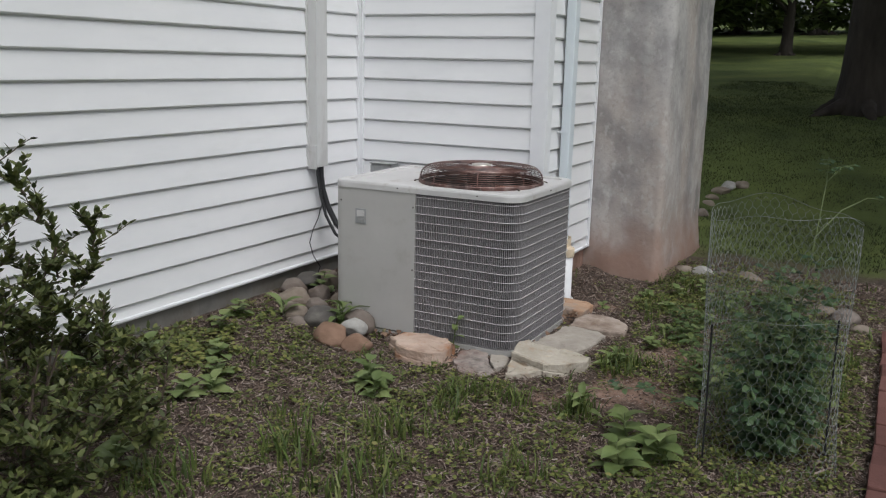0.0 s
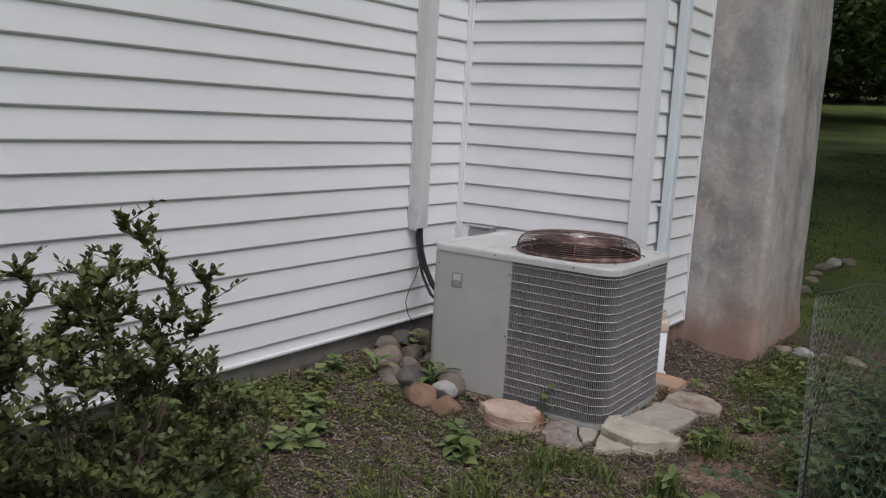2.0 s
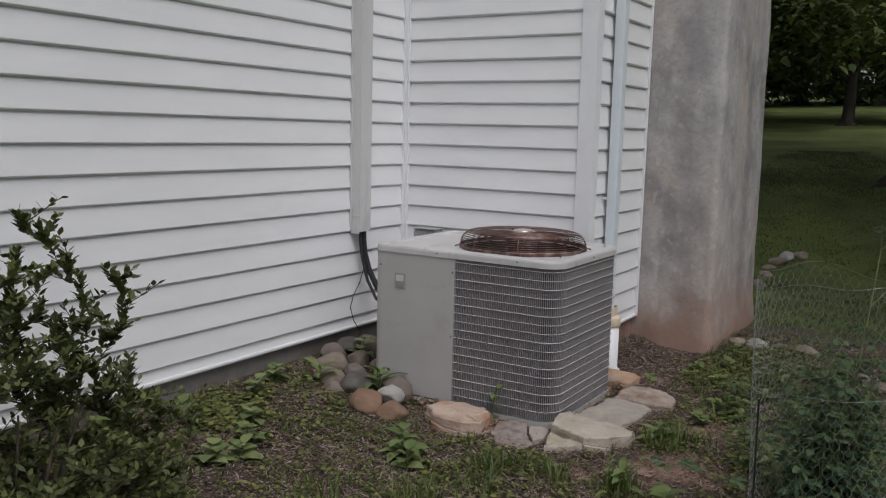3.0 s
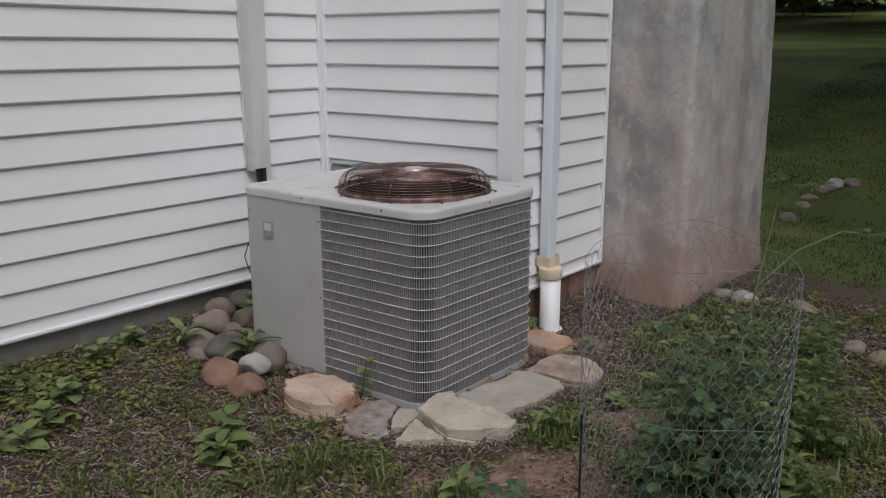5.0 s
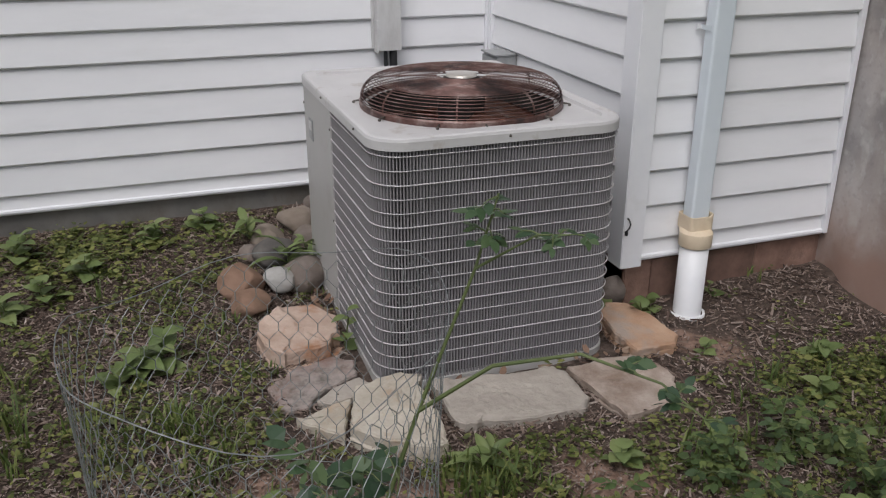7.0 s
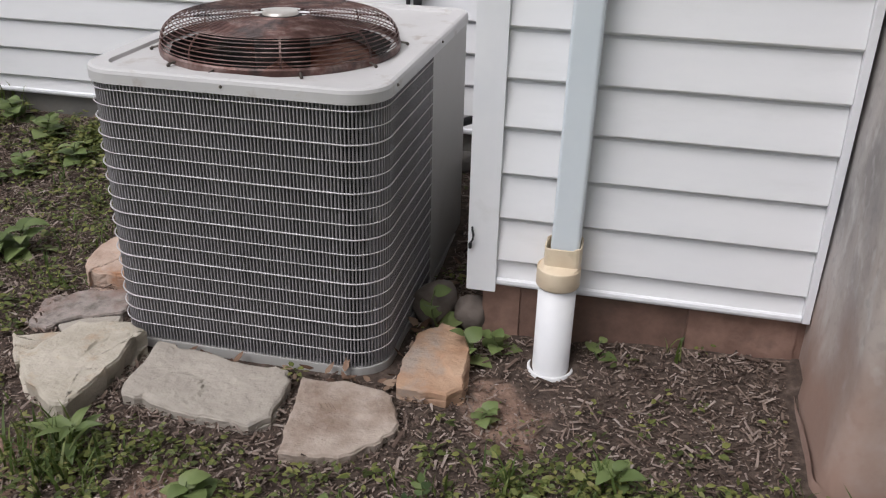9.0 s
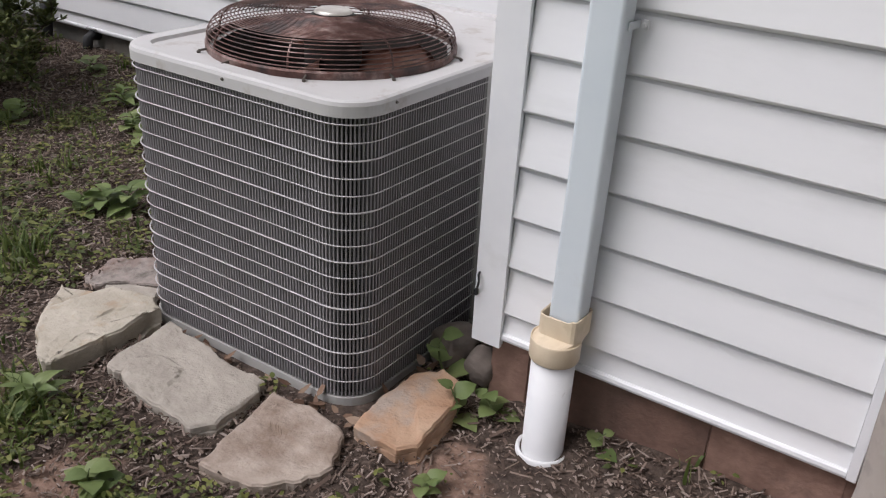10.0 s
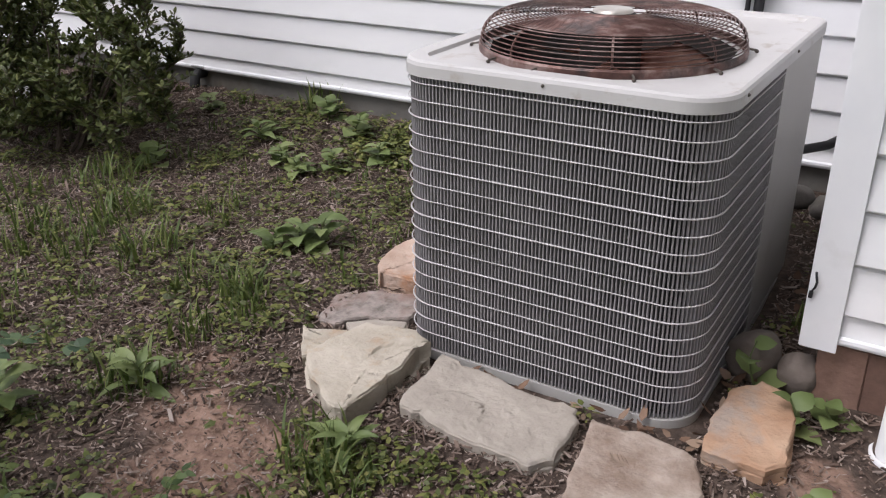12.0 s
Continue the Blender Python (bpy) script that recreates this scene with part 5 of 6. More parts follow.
def grass_object(name, tufts, material, rng, label):
    """tufts: x, y, radius, height, blades."""
    verts, faces = [], []
    for x, y, rad, hgt, blades in tufts:
        blades = int(blades * 0.8)
        for _ in range(blades):
            a, r = rng.uniform(0, 2 * math.pi), rad * math.sqrt(rng.random())
            bx, by = x + r * math.cos(a), y + r * math.sin(a)
            bz = ground_z(bx, by) - 0.003
            h = hgt * rng.uniform(0.45, 1.1)
            w = rng.uniform(0.0018, 0.0042) * (1 + hgt * 2)
            lean = rng.uniform(0.1, 0.75)
            b = rng.uniform(0, 2 * math.pi)
            dx, dy = math.cos(b), math.sin(b)
            sx, sy = -dy * w, dx * w
            i = len(verts)
            for f, ww in ((0, 1.0), (0.45, 0.85), (0.8, 0.5)):
                q = lean * h * f * f
                zz = bz + h * f * (1 - 0.25 * lean * f)
                verts += [(bx + dx * q + sx * ww, by + dy * q + sy * ww, zz), (bx + dx * q - sx * ww, by + dy * q - sy * ww, zz)]
            q = lean * h * 1.15
            verts.append((bx + dx * q, by + dy * q, bz + h * (1 - 0.35 * lean)))
            faces += [(i, i + 1, i + 3, i + 2), (i + 2, i + 3, i + 5, i + 4), (i + 4, i + 5, i + 6)]
    ob = soup(name, verts, faces, material)
    return tagged(ob, label, "grass", kind="stuff")


def build_grass():
    rng = random.Random(3)
    tufts = []
    for x, y in scatter(190, rng, -3.8, 1.5, -3.0, -0.1, lambda x, y: 0.1 + cover_density(x, y), True):
        tufts.append((x, y, rng.uniform(0.02, 0.06), rng.uniform(0.04, 0.11), rng.randint(6, 16)))
    for x, y, r, h, k in ((-2.03, -1.47, 0.10, 0.17, 70), (-2.37, -1.28, 0.12, 0.16, 80), (-2.30, -1.52, 0.10, 0.15, 55), (-1.74, -1.55, 0.09, 0.13, 45), (-1.53, -1.53, 0.08, 0.12, 40), (-1.46, -1.60, 0.07, 0.10, 35),
                          (-0.86, -2.00, 0.09, 0.12, 85), (-0.76, -2.05, 0.08, 0.10, 60), (-1.44, -2.00, 0.10, 0.13, 80), (-1.56, -1.50, 0.07, 0.12, 60), (-1.50, -1.75, 0.08, 0.11, 50), (-2.45, -1.62, 0.12, 0.15, 60),
                          (-2.75, -1.05, 0.15, 0.16, 80), (-2.55, -1.45, 0.12, 0.13, 40), (-2.95, -1.30, 0.14, 0.14, 45), (-2.10, -1.05, 0.08, 0.12, 35), (-0.2, -2.1, 0.10, 0.10, 50), (0.35, -2.2, 0.10, 0.11, 60),
                          (0.75, -1.95, 0.12, 0.10, 60), (-2.42, -0.05, 0.12, 0.16, 60), (-2.6, -1.9, 0.14, 0.14, 70), (-2.1, -2.0, 0.12, 0.13, 60), (-1.2, -2.6, 0.12, 0.14, 60)):
        tufts.append((x, y, r, h, k))
    for _ in range(26):
        tufts.append((rng.uniform(-1.15, -0.2), rng.uniform(-2.95, -2.5), rng.uniform(0.04, 0.09), rng.uniform(0.08, 0.17), rng.randint(20, 45)))
    grass_object("grass", tufts, M_GRASS, rng, "tufts of green grass growing through the mulch")
    # near blades only, in the greens darkened for tree shade
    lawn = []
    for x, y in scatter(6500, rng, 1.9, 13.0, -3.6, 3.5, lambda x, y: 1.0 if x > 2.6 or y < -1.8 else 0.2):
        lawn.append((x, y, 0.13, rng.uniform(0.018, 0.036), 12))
    grass_object("lawn_grass", lawn, M_LAWN_SHADED, rng, "short green lawn grass beyond the chimney, tree shade in its colour")


build_grass()


def build_dry_leaves():
    rng = np.random.RandomState(44)
    pyr = random.Random(44)
    spots = []
    for _ in range(150):
        f = pyr.random()
        spots.append(pyr.choice(((-0.15 + 0.10 * pyr.random(), -1.56 + 0.5 * f), (-0.95 + 0.80 * f, -1.535 - 0.02 * pyr.random()), (-1.02 + 0.04 * pyr.random(), -0.75 - 0.4 * f), (-0.12 + 0.1 * pyr.random(), -0.6 - 0.6 * f))))
    base = np.array([(x, y, ground_z(x, y) + pyr.uniform(0.008, 0.03)) for x, y in spots])
    n = len(base)
    pts = leaf_arrays(base, headings(n, rng, -0.2, 0.5), rng.uniform(0.02, 0.05, n), rng.uniform(0.012, 0.03, n), -0.2, rng)
    tagged(leaves_object("dry_leaves", pts, M_DRYLEAF), "curled brown dead leaves caught round the base", "leaves", kind="stuff")


build_dry_leaves()


# ---------------------------------------------------------------- single weeds
def big_leaf_mesh(name, w, material, teeth=0.0):
    """A broad pointed leaf, 1 long, with a folded midrib and a drooping tip."""
    bm = bmesh.new()
    rows = []
    n = 7
    for i in range(n + 1):
        f = i / n
        half = w * (math.sin(math.pi * min(1, f ** 0.75)) ** 0.8 if 0 < f < 1 else 0.02) * (1 + teeth * (i % 2))
        z = 0.16 * math.sin(f * 2.4) - 0.22 * f * f
        rows.append([bm.verts.new((f, -half, z + 0.10 * half / w * 0.3)), bm.verts.new((f, -half * 0.5, z + 0.01)), bm.verts.new((f, 0, z - 0.02)), bm.verts.new((f, half * 0.5, z + 0.01)), bm.verts.new((f, half, z + 0.10 * half / w * 0.3))])
    for a, b in zip(rows, rows[1:]):
        for j in range(4):
            bm.faces.new((a[j], b[j], b[j + 1], a[j + 1]))
    return mesh_of(name, bm, material, smooth=True)


LEAF_BROAD = big_leaf_mesh("leaf_broad", 0.30, M_BIGLEAF)
LEAF_HEART = big_leaf_mesh("leaf_heart", 0.42, M_BIGLEAF, 0.08)
LEAF_NARROW = big_leaf_mesh("leaf_narrow", 0.16, M_BIGLEAF)


def weed(name, x, y, height, leaf, size, count, label, seed, category="weed", group="broad-leaved weeds", lean=(0, 0), z=None):
    rng = random.Random(seed)
    z0 = ground_z(x, y) if z is None else z
    root = thing(name, (x, y, z0), label, category, group)
    top = Vector((x + lean[0], y + lean[1], z0 + height))
    stem = [Vector((x, y, z0 - 0.01)).lerp(top, f) + Vector((0.01 * math.sin(f * 5 + seed), 0.01 * math.cos(f * 4 + seed), 0)) for f in (0, 0.25, 0.5, 0.75, 1)]
    part("stem", tube(bmesh.new(), stem, [0.004, 0.0035, 0.003, 0.0025, 0.0015], 5), M_STEM, root)
    for i in range(count):
        f = (i + 0.6) / count
        k = f * 4
        p = stem[min(3, int(k))].lerp(stem[min(3, int(k)) + 1], k - min(3, int(k)))
        a = i * 2.4 + rng.uniform(-0.4, 0.4)
        s = size * (1.1 - 0.45 * f) * rng.uniform(0.8, 1.15)
        piece("leaf", leaf, root, p, (rng.uniform(-0.3, 0.3), -rng.uniform(0.0, 0.5), a), (s, s, s))
    return root


weed("broadleaf_weed", -1.63, -1.13, 0.09, LEAF_BROAD, 0.12, 11, "clump of pale broad-leaved weed in the mulch", 1)
weed("broadleaf_weed", -1.57, -1.09, 0.10, LEAF_BROAD, 0.11, 9, "clump of pale broad-leaved weed in the mulch", 2)
weed("broadleaf_weed", -1.70, -1.20, 0.08, LEAF_BROAD, 0.10, 9, "small clump of broad-leaved weed", 3)
weed("broadleaf_weed", -2.20, -0.60, 0.09, LEAF_HEART, 0.09, 9, "low heart-leaved weed in the mulch", 4)
weed("broadleaf_weed", -2.08, -0.64, 0.08, LEAF_BROAD, 0.10, 9, "low broad-leaved weed in the mulch", 5)
weed("broadleaf_weed", -2.45, -0.44, 0.08, LEAF_NARROW, 0.13, 12, "yellow-green narrow-leaved weed clump", 6)
weed("broadleaf_weed", -1.80, -0.42, 0.09, LEAF_HEART, 0.09, 9, "leafy weed near the foundation", 7)
weed("broadleaf_weed", -1.95, -0.55, 0.08, LEAF_HEART, 0.085, 8, "leafy weed near the foundation", 8)
weed("broadleaf_weed", -2.05, -0.25, 0.10, LEAF_HEART, 0.10, 9, "leafy weed near the foundation", 9)
weed("broadleaf_weed", -1.55, -0.22, 0.09, LEAF_HEART, 0.09, 9, "leafy weed near the foundation", 10)
weed("broadleaf_weed", -1.35, -0.15, 0.09, LEAF_HEART, 0.09, 8, "leafy weed near the foundation", 11)
weed("broadleaf_weed", -2.30, -0.14, 0.11, LEAF_HEART, 0.10, 9, "leafy weed near the foundation", 12)
weed("broadleaf_weed", -1.72, -2.40, 0.14, LEAF_BROAD, 0.13, 14, "large bright broad-leaved weed beside the wire cage", 13)
weed("broadleaf_weed", -1.86, -2.30, 0.12, LEAF_BROAD, 0.12, 12, "large bright broad-leaved weed beside the wire cage", 14)
weed("broadleaf_weed", -1.62, -2.26, 0.13, LEAF_BROAD, 0.12, 12, "large bright broad-leaved weed beside the wire cage", 15)
weed("broadleaf_weed", -0.80, -1.97, 0.08, LEAF_NARROW, 0.12, 12, "narrow-leaved weed in front of the flagstones", 16)
weed("broadleaf_weed", -1.42, -2.02, 0.09, LEAF_NARROW, 0.12, 11, "narrow-leaved weed on the bare clay", 17)
weed("broadleaf_weed", 0.02, -1.36, 0.10, LEAF_HEART, 0.075, 5, "green leafy weed by the corner post", 18)
weed("broadleaf_weed", 0.09, -1.30, 0.08, LEAF_HEART, 0.065, 6, "green leafy weed by the drain pipe", 19)
weed("broadleaf_weed", -0.10, -1.24, 0.14, LEAF_HEART, 0.09, 4, "leafy weed behind the orange stone", 20)
weed("broadleaf_weed", 0.375, -1.275, 0.045, LEAF_HEART, 0.052, 4, "small leafy weed by the foundation", 21)
weed("broadleaf_weed", 0.12, -1.62, 0.04, LEAF_HEART, 0.055, 6, "small low weed on bare clay", 22)
weed("broadleaf_weed", -0.99, -1.21, 0.17, LEAF_BROAD, 0.075, 6, "thin weed growing up the louvers", 23, lean=(-0.01, -0.02))
weed("broadleaf_weed", -1.08, -0.60, 0.14, LEAF_NARROW, 0.16, 10, "strap-leaved weed among the cobbles", 24)
weed("broadleaf_weed", -0.99, -0.52, 0.12, LEAF_NARROW, 0.13, 8, "strap-leaved weed among the cobbles", 25)
weed("broadleaf_weed", -1.18, -0.30, 0.10, LEAF_NARROW, 0.14, 8, "strap-leaved weed among the cobbles", 26)
weed("broadleaf_weed", -2.95, -0.25, 0.08, LEAF_HEART, 0.09, 8, "leafy weed below the bush", 27)
weed("broadleaf_weed", -2.72, -0.80, 0.09, LEAF_HEART, 0.10, 9, "leafy weed at the foot of the bush", 28)
weed("broadleaf_weed", -0.70, -0.22, 0.12, LEAF_HEART, 0.10, 8, "leafy weed growing over the rock pile", 29)
for i, (x, y) in enumerate(((0.45, -1.78), (0.62, -1.92), (0.30, -1.95), (0.80, -2.05), (0.55, -2.15), (0.15, -2.20), (-0.15, -2.05), (-0.45, -2.05), (0.95, -1.90), (0.35, -2.35), (-0.05, -2.45), (0.70, -2.30))):
    weed("broadleaf_weed", x, y, 0.06, LEAF_HEART if i % 3 else LEAF_BROAD, 0.075, 9, "yellow-green leafy weed in the thin bed", 50 + i)


for i, (x, y) in enumerate(((-0.98, -2.72), (-0.80, -2.60), (-1.02, -2.48), (-0.62, -2.78), (-0.88, -2.86), (-0.40, -2.62), (-0.70, -2.45))):
    weed("broadleaf_weed", x, y, 0.10 + 0.02 * (i % 3), (LEAF_NARROW, LEAF_HEART, LEAF_BROAD)[i % 3], 0.085, 12, "dark leafy weed beside the wire cage", 80 + i)


# ---------------------------------------------------------------- the bush by the long wall
def build_bush():
    """Stems that fork from one foot: every tip grows from the nearest wood there is, with leaves along its outer length."""
    bx, by = -3.26, -0.86
    z0 = ground_z(bx, by)
    root = thing("bush", (bx, by, z0), "dark small-leaved evergreen bush with airy upright shoots", "bush")
    rng = random.Random(17)
    nrng = np.random.RandomState(17)
    stems = bmesh.new()
    wood = []                                   # points of the wood so far
    base, head, size = [], [], []

    def twig(start, tip, r0, leaves, lift, leafy=0.3, scale=1.0, sprigs=0):
        d = tip - start
        mid = start + d * 0.5 + Vector((rng.gauss(0, 0.018), rng.gauss(0, 0.018), -lift)) * min(1.0, d.length * 2)
        n = max(4, int(d.length / 0.05))
        pts = []
        for i in range(n + 1):
            f = i / n
            pts.append(start * (1 - f) ** 2 + mid * 2 * f * (1 - f) + tip * f * f + Vector((rng.gauss(0, 0.003), rng.gauss(0, 0.003), 0)) * (0 < i < n))
        tube(stems, pts, [r0 * (1 - 0.8 * i / n) + 0.0008 for i in range(n + 1)], 5, cap=False)
        wood.extend(pts[1:-1])
        turn = rng.uniform(0, 6.3)
        for j in range(leaves):
            f = leafy + (1 - leafy) * (j + rng.random() * 0.6) / leaves
            q = min(n - 1e-6, f * n)
            p = pts[int(q)].lerp(pts[int(q) + 1], q - int(q))
            along = (pts[int(q) + 1] - pts[int(q)]).normalized()
            turn += 2.4 + rng.uniform(-0.4, 0.4)
            out = Vector((math.cos(turn), math.sin(turn), rng.uniform(-0.1, 0.5)))
            h = (out * rng.uniform(0.6, 1.0) + along * rng.uniform(0.35, 1.0) + Vector((0, 0, 0.2))).normalized()
            base.append((p + h * 0.004)[:])
            head.append(h[:])
            size.append(scale * (1.08 - 0.25 * f))
        for j in range(sprigs):
            f = 0.25 + 0.65 * (j + rng.random()) / sprigs
            p = pts[min(n, int(f * n))]
            a = rng.uniform(0, 6.3)
            d = Vector((math.cos(a), math.sin(a), rng.uniform(0.0, 0.9))) * rng.uniform(0.06, 0.13)
            twig(p, p + d, 0.0015, 12, 0.0, 0.1, scale)

    def grow(tips, r0, leaves, lift, leafy=0.3, scale=1.0, sprigs=0):
        for tip in tips:
            t = Vector(tip)
            best = min(wood, key=lambda w: math.hypot(1.9 * (w.x - t.x), 1.9 * (w.y - t.y), w.z - t.z) + (0.35 if w.z > t.z - 0.03 else 0.0))
            twig(best, t, r0, leaves, lift, leafy, scale, sprigs)

    foot = Vector((bx, by, z0 - 0.03))
    other = Vector((-3.60, -0.92, z0 - 0.03))
    for k in range(9):
        a = 2.4 * k
        s = foot + Vector((0.05 * math.cos(a), 0.05 * math.sin(a), 0))
        e = Vector((-3.10 + 0.20 * math.cos(a), -0.75 + 0.17 * math.sin(a), z0 + rng.uniform(0.40, 0.62)))
        twig(s, e, 0.010, 10, 0.06, 0.55)
    for k in range(6):
        a = 2.4 * k + 1
        s = other + Vector((0.05 * math.cos(a), 0.05 * math.sin(a), 0))
        twig(s, Vector((-3.58 + 0.20 * math.cos(a), -0.90 + 0.18 * math.sin(a), z0 + rng.uniform(0.35, 0.55))), 0.009, 10, 0.05, 0.5)
    # the dense skirt
    skirt = []
    for i in range(115):
        a, r = rng.uniform(0, 2 * math.pi), math.sqrt(rng.random())
        x, y = -3.10 + 0.46 * r * math.cos(a), -0.80 + 0.40 * r * math.sin(a)
        skirt.append((x, y, z0 + rng.uniform(0.13, 0.46) + 0.05 * (y > -0.7)))
    for i in range(50):
        a, r = rng.uniform(0, 2 * math.pi), math.sqrt(rng.random())
        skirt.append((-3.62 + 0.36 * r * math.cos(a), -0.94 + 0.32 * r * math.sin(a), z0 + rng.uniform(0.10, 0.46)))
    skirt.sort(key=lambda t: (t[0] - bx) ** 2 + (t[1] - by) ** 2)
    grow(skirt, 0.0035, 22, 0.03, sprigs=3)
    back = []
    for i in range(260):
        a, r = rng.uniform(0, 2 * math.pi), math.sqrt(rng.random())
        back.append((-3.92 + 0.36 * r * math.cos(a), -0.86 + 0.46 * r * math.sin(a), z0 + 0.28 + 0.95 * rng.random() * (1 - 0.3 * r)))
    back.sort(key=lambda t: t[2])
    grow(back, 0.004, 22, 0.02, 0.2, sprigs=4)
    # the airy middle, in clumps with gaps between
    middle = []
    for cx, cy, cz, k in ((-2.96, -0.70, 0.62, 15), (-3.08, -0.66, 0.74, 15), (-3.20, -0.72, 0.66, 12), (-2.86, -0.76, 0.56, 13), (-3.34, -0.80, 0.72, 13), (-3.00, -0.56, 0.68, 11), (-3.48, -0.85, 0.74, 10), (-3.62, -0.90, 0.86, 15), (-3.74, -0.94, 0.70, 12), (-3.52, -0.78, 0.66, 10), (-2.78, -0.82, 0.46, 9)):
        for _ in range(k):
            middle.append((cx + rng.gauss(0, 0.085), cy + rng.gauss(0, 0.085), z0 + cz + rng.uniform(-0.10, 0.14)))
    middle.sort(key=lambda t: t[2])
    grow(middle, 0.003, 18, 0.01, 0.2, sprigs=2)
    # tall tips
    tall = [(-3.09, -0.77, 1.04), (-3.04, -0.78, 1.01), (-3.07, -0.74, 0.93), (-3.11, -0.79, 0.86), (-2.94, -0.78, 0.90), (-2.89, -0.76, 0.84), (-2.81, -0.78, 0.85), (-2.75, -0.79, 0.80), (-2.76, -0.79, 0.66), (-3.24, -0.78, 0.82), (-3.36, -0.80, 0.86), (-3.15, -0.88, 0.80),
            (-2.88, -0.62, 0.84), (-2.96, -0.52, 0.80), (-3.04, -0.54, 0.88), (-3.56, -0.86, 1.00), (-3.66, -0.92, 1.02), (-3.46, -0.84, 0.94), (-2.74, -0.86, 0.44), (-2.66, -0.82, 0.40)]
    tall.sort(key=lambda t: t[2])
    grow(tall, 0.004, 34, 0.0, 0.1, 1.05, sprigs=2)
    part("stem", stems, M_TWIG, root)
    n = len(base)
    size = np.array(size)
    pts = leaf_arrays(np.array(base), np.array(head), nrng.uniform(0.026, 0.044, n) * size, nrng.uniform(0.014, 0.023, n) * size, 0.12, nrng)
    crown = leaves_object("crown", pts - np.array(place_of(root)[:]), M_BUSH)
    crown.parent = root


build_bush()


# ---------------------------------------------------------------- chicken wire cage with its plant
def compound_cane(stems, base, head, L, rng, pts, r0, k, size, start, reach):
    """A cane with compound leaves: a stalk with five leaflets at each node."""
    tube(stems, pts, [r0 * (1 - 0.75 * i / (len(pts) - 1)) for i in range(len(pts))], 6)
    turn = rng.uniform(0, 6.3)
    for j in range(k):
        f = start + (1 - start) * (j + 0.7 * rng.random()) / k
        q = f * (len(pts) - 1)
        i0 = min(len(pts) - 2, int(q))
        p = pts[i0].lerp(pts[i0 + 1], q - i0)
        turn += 2.4 + rng.uniform(-0.5, 0.5)
        out = Vector((math.cos(turn), math.sin(turn), rng.uniform(-0.1, 0.7))).normalized()
        long = reach * rng.uniform(0.6, 1.2)
        end = p + out * long + Vector((0, 0, -0.2 * long))
        tube(stems, [p, p.lerp(end, 0.5) + Vector((0, 0, 0.1 * long)), end], [0.0013, 0.0010, 0.0006], 4, cap=False)
        side = Vector((-out.y, out.x, 0)).normalized()
        for g, w in ((0.45, 0.8), (0.45, -0.8), (0.78, 0.7), (0.78, -0.7), (1.0, 0.0)):
            h = (out + side * w * 1.3 + Vector((0, 0, rng.uniform(-0.5, 0.25)))).normalized()
            base.append(p.lerp(end, g)[:])
            head.append(h[:])
            L.append(size * rng.uniform(0.7, 1.25))


def leafy_plant(x, y, high, spread, canes, seed, label):
    """A loose clump of leafy stems growing out of the bed."""
    z0 = ground_z(x, y)
    root = thing("leafy_plant", (x, y, z0), label, "plant", "leafy plants past the cage")
    rng, nrng = random.Random(seed), np.random.RandomState(seed)
    stems, base, head, L = bmesh.new(), [], [], []
    for i in range(canes):
        a, r, h = rng.uniform(0, 6.3), spread * math.sqrt(rng.random()), high * rng.uniform(0.45, 1.0)
        pts = [Vector((x + r * math.cos(a) * (0.3 + 0.7 * f) + 0.015 * math.sin(4 * f + i), y + r * math.sin(a) * (0.3 + 0.7 * f), z0 - 0.01 + h * f)) for f in (0, 0.3, 0.6, 0.85, 1)]
        compound_cane(stems, base, head, L, rng, pts, 0.0028, int(6 + 14 * h), 0.030, 0.15, 0.05)
    part("stem", stems, M_STEM, root)
    L = np.array(L)
    pts = leaf_arrays(np.array(base), np.array(head), L, L * nrng.uniform(0.45, 0.7, len(L)), 0.2, nrng)
    fol = leaves_object("foliage", pts - np.array(place_of(root)[:]), M_PLANTLEAF)
    fol.parent = root


for i, (x, y, h, r, k) in enumerate(((-1.02, -2.66, 0.30, 0.13, 9), (-0.80, -2.82, 0.26, 0.13, 9), (-0.92, -2.42, 0.16, 0.12, 7), (-0.58, -2.62, 0.24, 0.14, 9), (-0.36, -2.80, 0.30, 0.13, 9), (-0.30, -2.45, 0.20, 0.13, 8), (-0.10, -2.66, 0.28, 0.14, 9),
                                     (0.12, -2.42, 0.22, 0.14, 8), (0.02, -2.15, 0.14, 0.12, 7), (0.30, -2.60, 0.26, 0.13, 8), (0.45, -2.25, 0.18, 0.14, 8), (-0.62, -2.34, 0.14, 0.11, 6), (0.62, -2.48, 0.22, 0.13, 8), (-0.22, -2.18, 0.12, 0.10, 6))):
    leafy_plant(x, y, h, r, k, 300 + i, "loose clump of small-leaved green stems in the bed" if h < 0.2 else "tall loose clump of leafy green stems past the wire cage")


